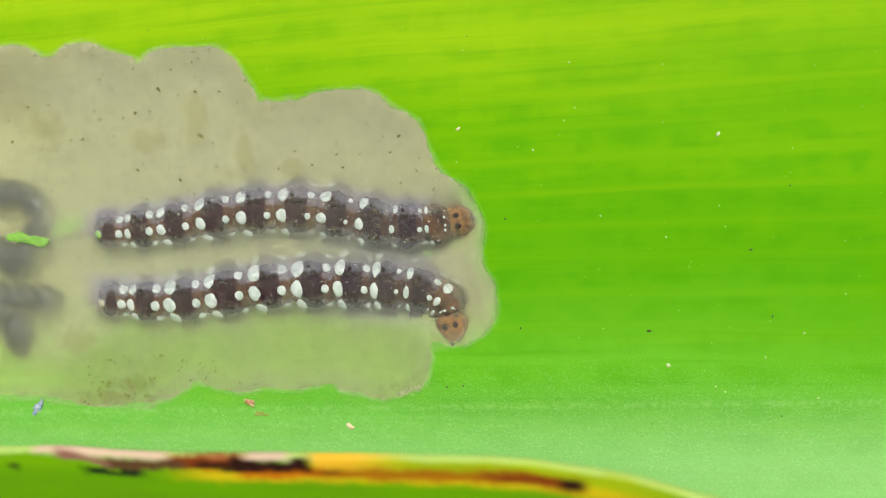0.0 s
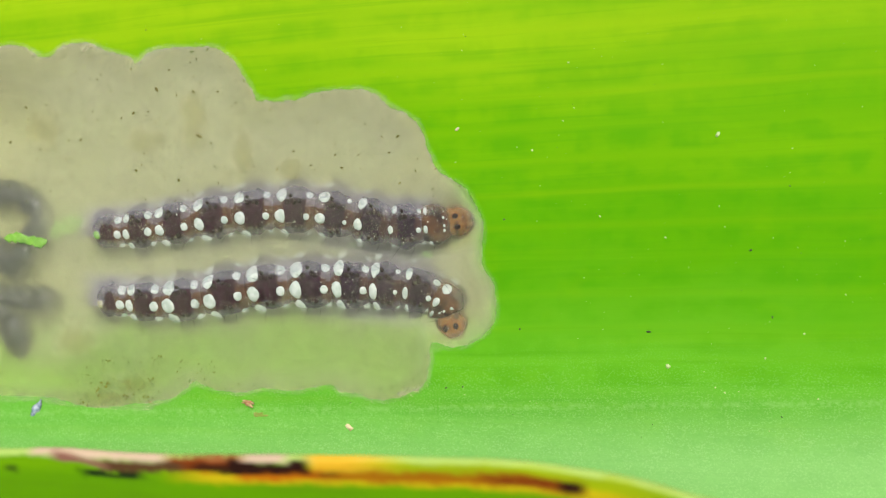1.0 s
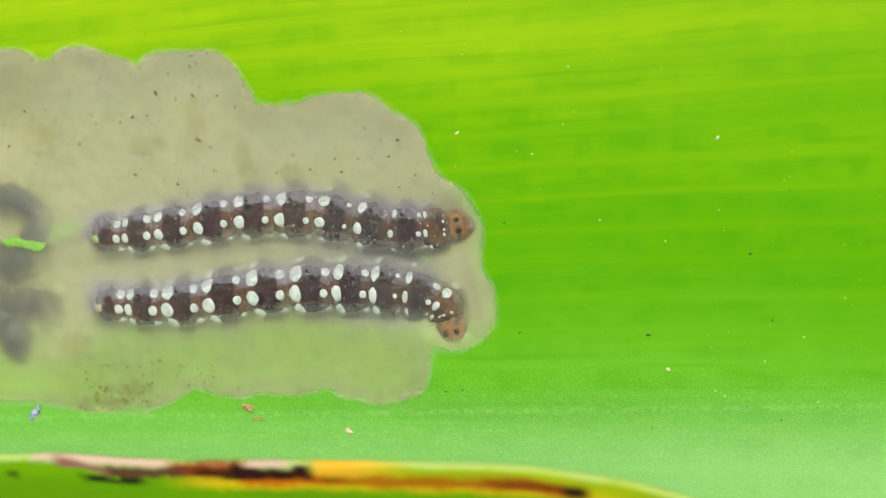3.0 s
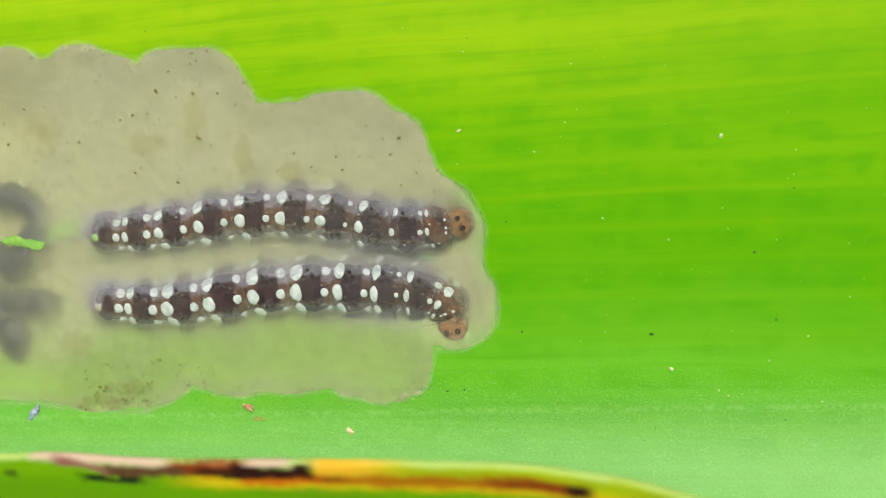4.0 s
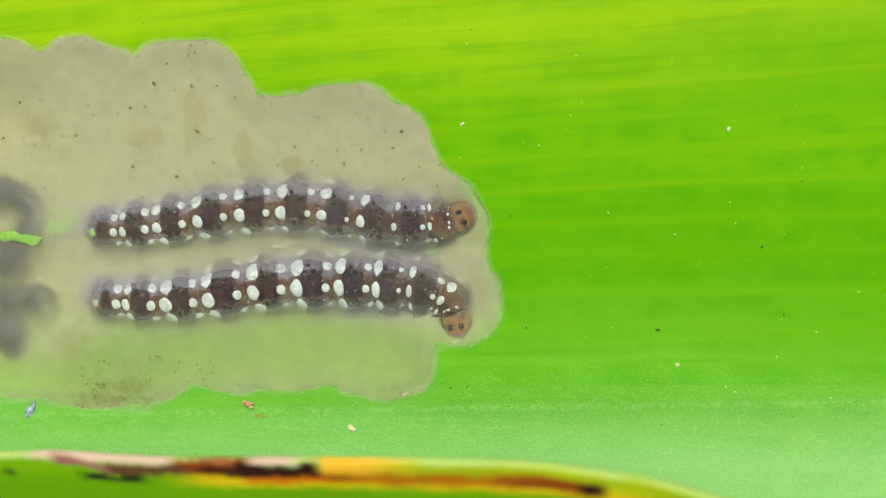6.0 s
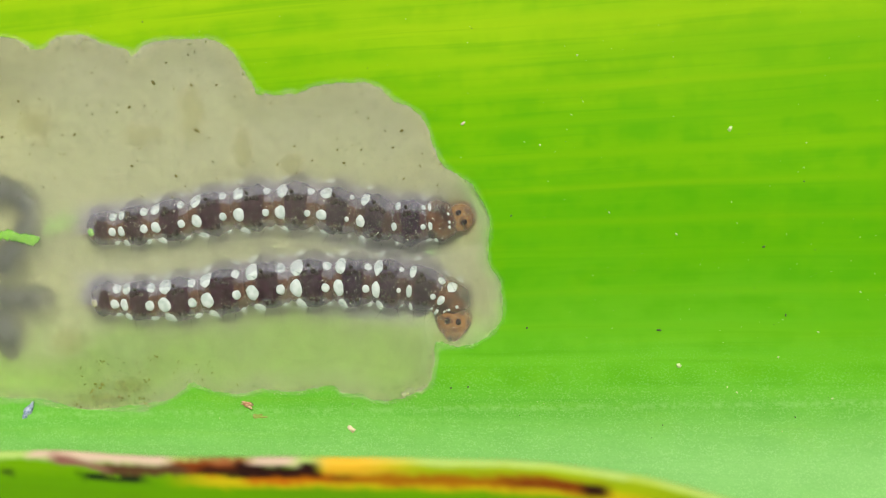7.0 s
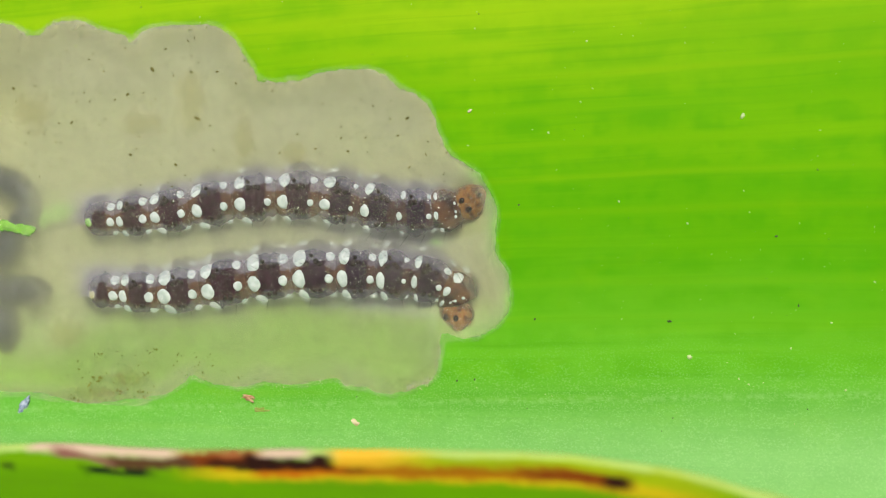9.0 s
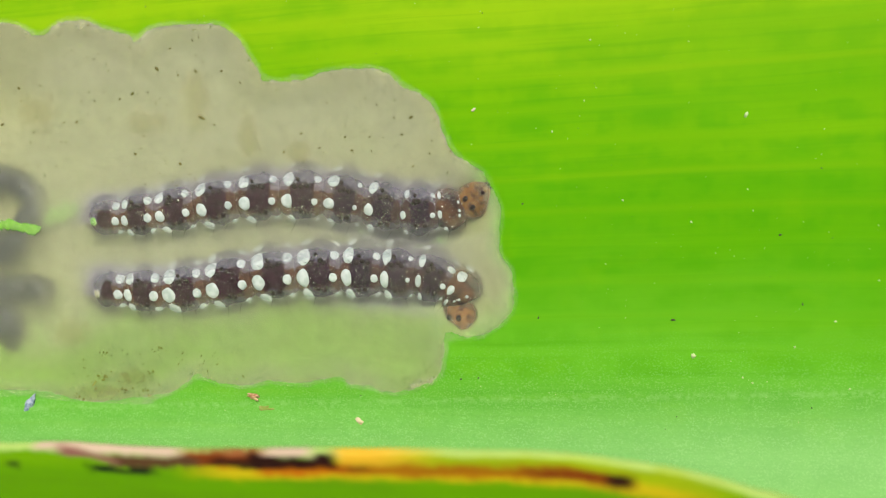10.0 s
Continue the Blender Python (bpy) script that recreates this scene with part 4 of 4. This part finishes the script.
crumb("crumb", "rusty brown crumb at the mine's edge", -11.44, -8.98, (0.34, 0.14, 0.10), -0.25, RUST_BIT, 0.02, 4.0, "debris", 1.1)
crumb("leaf_scar", "dull olive scar on the green leaf", -10.85, -9.74, (0.42, 0.16, 0.03), 0.05, OLIVE_BIT, 0.02, 5.0, "debris", 1.0)
crumb("grain", "dark grain on the pale green leaf", -7.18, -10.74, (0.10, 0.07, 0.06), 0.4, DARK_GRAIN, 0.05, 6.0)
crumb("grain", "pale grain on the green leaf", 12.12, -6.06, (0.12, 0.11, 0.09), 0.0, PALE_GRAIN, 0.0, 7.0)
crumb("grain", "pale grain on the green leaf", 14.50, 5.70, (0.13, 0.08, 0.05), 1.1, PALE_GRAIN, 0.0, 8.0)
crumb("grain", "pale grain on the green leaf", 1.23, 6.34, (0.12, 0.06, 0.05), 0.7, CREAM_BIT, 0.0, 9.0)
crumb("grain", "dark grain on the green leaf", 11.14, -4.29, (0.12, 0.05, 0.04), -0.1, DARK_GRAIN, 0.0, 10.0)
crumb("grain", "dark grain on the green leaf", 16.13, -0.06, (0.07, 0.05, 0.04), 0.2, DARK_GRAIN, 0.0, 11.0)
crumb("frass_pellet", "bent dark frass pellet on the clear skin", -13.84, 6.36, (0.20, 0.06, 0.06), -0.5, FRASS, 0.03, 12.0)


for x, y, size, turn in (
        (-15.55, 10.14, 0.09, 0.3),
        (-25.09, 8.34, 0.12, -0.9),
        (-17.95, 7.77, 0.13, 0.6),
        (-16.38, 9.08, 0.16, -0.9),
        (-12.57, 8.80, 0.10, 0.1),
        (-21.50, 6.33, 0.12, 0.9),
        (-22.32, 6.32, 0.08, 0.2),
        (-18.75, 7.51, 0.09, 0.7),
        (-14.08, 8.86, 0.11, -0.8),
        (-8.11, 5.36, 0.09, 0.2),
        (-2.06, 6.05, 0.12, 0.5),
        (-7.12, 4.57, 0.09, 0.4),
        (-5.31, 4.41, 0.10, 0.1),
        (-5.67, 5.12, 0.08, 0.9),
        (-4.33, 5.09, 0.08, 0.3),
        (-2.58, 5.17, 0.09, 0.0),
        (-17.95, 4.47, 0.12, -0.8),
        (-15.23, 3.88, 0.13, -0.9),
        (-26.31, 6.30, 0.12, 0.9),
        (-13.11, 5.95, 0.08, 0.1),
):
    crumb("frass_pellet", "tiny dark olive frass pellet on the clear skin", x, y, (size * 0.85, size * 0.5, size * 0.45), turn, FRASS, 0.03, x)
for x, y in ((8.69, 1.67), (5.21, 5.13), (7.13, 9.56), (16.86, -5.49), (18.68, -4.21), (14.46, -7.08), (14.92, -7.33), (19.37, -7.47), (-13.16, -9.87), (11.98, 0.57), (-21.02, 10.54), (-12.38, -8.07)):
    crumb("grain", "tiny pale grain on the leaf", x, y, (0.052, 0.04, 0.03), x, PALE_GRAIN, 0.03, x)
for x, y in ((0.34, -7.65), (6.45, -10.86), (1.27, -7.55), (10.77, -9.87), (4.45, -4.31), (17.18, -3.40), (3.69, 1.53)):
    crumb("grain", "tiny dark grain on the green leaf", x, y, (0.06, 0.04, 0.03), x, DARK_GRAIN, 0.02, x)


def specks(name, label, material, count, area, sizes, z, within, seed, stretch=1.6, even=0.25):
    """Loose grains too many to count, all in one mesh."""
    r = random.Random(seed)
    verts, faces, placed = [], [], 0
    x0, x1, y0, y1 = area
    spots = []
    while len(spots) < count:
        p = (r.uniform(x0, x1), r.uniform(y0, y1))
        if r.random() < even + (1 - even) * smooth(-0.25, 0.35, noise.noise((p[0] * 0.22, p[1] * 0.22, seed))):
            spots.append(p)
    ok = inside(spots, MINE_POLY)
    for p, k in zip(spots, ok):
        if bool(k) != within and within is not None:
            continue
        s = sizes[0] + (sizes[1] - sizes[0]) * r.random() ** 3
        v, f = blob((p[0], p[1], z + s * 0.35), (s * r.uniform(1, stretch), s * r.uniform(0.7, 1), s * 0.6), r.uniform(0, 3.1), r.random() * 9, 0.6, 7, 5)
        faces += [tuple(len(verts) + i for i in q) for q in f]
        verts += v
    return tagged(mesh_object(name, verts, faces, material), label, "debris", "", "stuff")


def torn_rim(name, label, material, count, sizes, seed):
    """Pale crumbs of torn tissue along the mine's upper and lower border."""
    r = random.Random(seed)
    verts, faces = [], []
    while count:
        x, y = MINE_EDGE[r.randrange(len(MINE_EDGE))]
        if abs(y) < 6.5 or x < -30 or noise.noise((x * 0.5, y * 0.5, seed)) < r.uniform(-0.5, 0.4):
            continue
        count -= 1
        s = sizes[0] + (sizes[1] - sizes[0]) * r.random() ** 2
        v, f = blob((x + r.gauss(0, 0.07), y + r.gauss(0, 0.09), 0.05 + s * 0.3), (s * r.uniform(1, 1.8), s * r.uniform(0.7, 1), s * 0.5), r.uniform(0, 3.1), r.random() * 9, 0.6, 7, 5)
        faces += [tuple(len(verts) + i for i in q) for q in f]
        verts += v
    return tagged(mesh_object(name, verts, faces, material), label, "debris", "", "stuff")


def soil(name, label, material, arcs, seed):
    """Wet frass smeared in short uneven arcs."""
    r = random.Random(seed)
    verts, faces = [], []
    for line, count in arcs:
        p = spline(line, 10)
        for _ in range(count):
            x, y = p[r.randrange(len(p))]
            s = 0.018 + 0.05 * r.random() ** 3
            v, f = blob((x + r.gauss(0, 0.10), y + r.gauss(0, 0.09), 0.035), (s * r.uniform(1, 2), s, 0.012), r.uniform(0, 3.1), r.random() * 9, 0.7, 8, 5)
            faces += [tuple(len(verts) + i for i in q) for q in f]
            verts += v
    return tagged(mesh_object(name, verts, faces, material), label, "debris", "", "stuff")


SMEAR = plain("olive_smear", (0.17, 0.17, 0.030), (0.26, 0.25, 0.06), 900, 0.7)
soil("frass_smears", "olive brown frass smeared near the mine's lower border", SMEAR,
     [([(-21.6, -8.6), (-20.9, -8.4), (-20.3, -8.0)], 26), ([(-19.9, -9.0), (-18.9, -8.8), (-18.2, -8.9), (-17.6, -9.2)], 30),
      ([(-17.8, -8.0), (-17.5, -7.3), (-17.0, -6.4)], 20), ([(-22.6, -9.4), (-21.8, -9.7), (-21.0, -9.9)], 34), ([(-20.6, -7.3), (-20.4, -6.7)], 8)], 51)
torn_rim("tissue_crumbs", "tiny pale crumbs of torn leaf tissue along the mine's border", PALE_GRAIN, 380, (0.010, 0.034), 41)
specks("frass_grains", "tiny dark frass grains strewn over the mine", FRASS, 700, (-32, 3, 2.6, 12), (0.012, 0.046), 0.02, True, 31, 2.2)
specks("frass_grains", "tiny dark frass grains along the mine's lower edge", FRASS, 240, (-25, -11, -10, -6.5), (0.014, 0.05), 0.02, True, 36, 2.2)
specks("dust", "tiny white dust grains on the clear skin", DUST, 900, (-32, 3, -9, 12), (0.008, 0.030), 0.055, True, 32)
specks("dust", "fine white dust on the skin above the caterpillars", DUST, 7500, (-25, 3, -6.5, 4.5), (0.006, 0.017), 0.05, True, 35, 1.6, 0.75)
specks("dust", "tiny pale dust grains on the green leaf", PALE_GRAIN, 650, (-32, 26, -12, 13), (0.010, 0.034), 0.0, False, 33)
specks("dark_grains", "tiny dark grains on the green leaf", DARK_GRAIN, 90, (-32, 26, -12, 13), (0.012, 0.045), 0.0, False, 34)


# ---- what moves ----
def motions():
    walk(upper_head, [(t, pose(x * MM, y * MM, -0.90 * MM, r, p, w)) for t, x, y, r, p, w in (
        (0, 0.24, 1.24, 0, 0, 13), (2.5, 0.31, 1.22, 0, 0, 14), (4.5, 0.43, 1.01, 0, 2, 31), (5, 0.34, 1.04, 0, 0, 30), (5.7, 0.32, 1.04, 0, 2, 31),
        (7, 0.25, 0.99, 0, 5, 31), (8, 0.16, 1.01, 0, 5, 29), (8.7, 0.30, 1.05, 0, -3, 38), (10, 0.34, 1.10, 0, -6, 41))])
    walk(lower_head, [(t, pose(x * MM, (y - 0.10) * MM, -0.85 * MM, r, p, w)) for t, x, y, r, p, w in (
        (0, 0.32, -3.44, 0, 0, -74), (2.5, 0.42, -3.49, 0, 6, -75), (4.5, 0.38, -3.56, 0, 6, -76), (5, 0.47, -3.55, 0, 6, -77), (5.7, 0.47, -3.53, 0, 5, -78),
        (7, 0.50, -3.18, 0, 0, -93), (8, 0.40, -3.28, 4, 0, -97), (8.7, 0.24, -3.40, 14, 2, -92), (10, 0.08, -3.50, 18, 3, -84))])


motions()
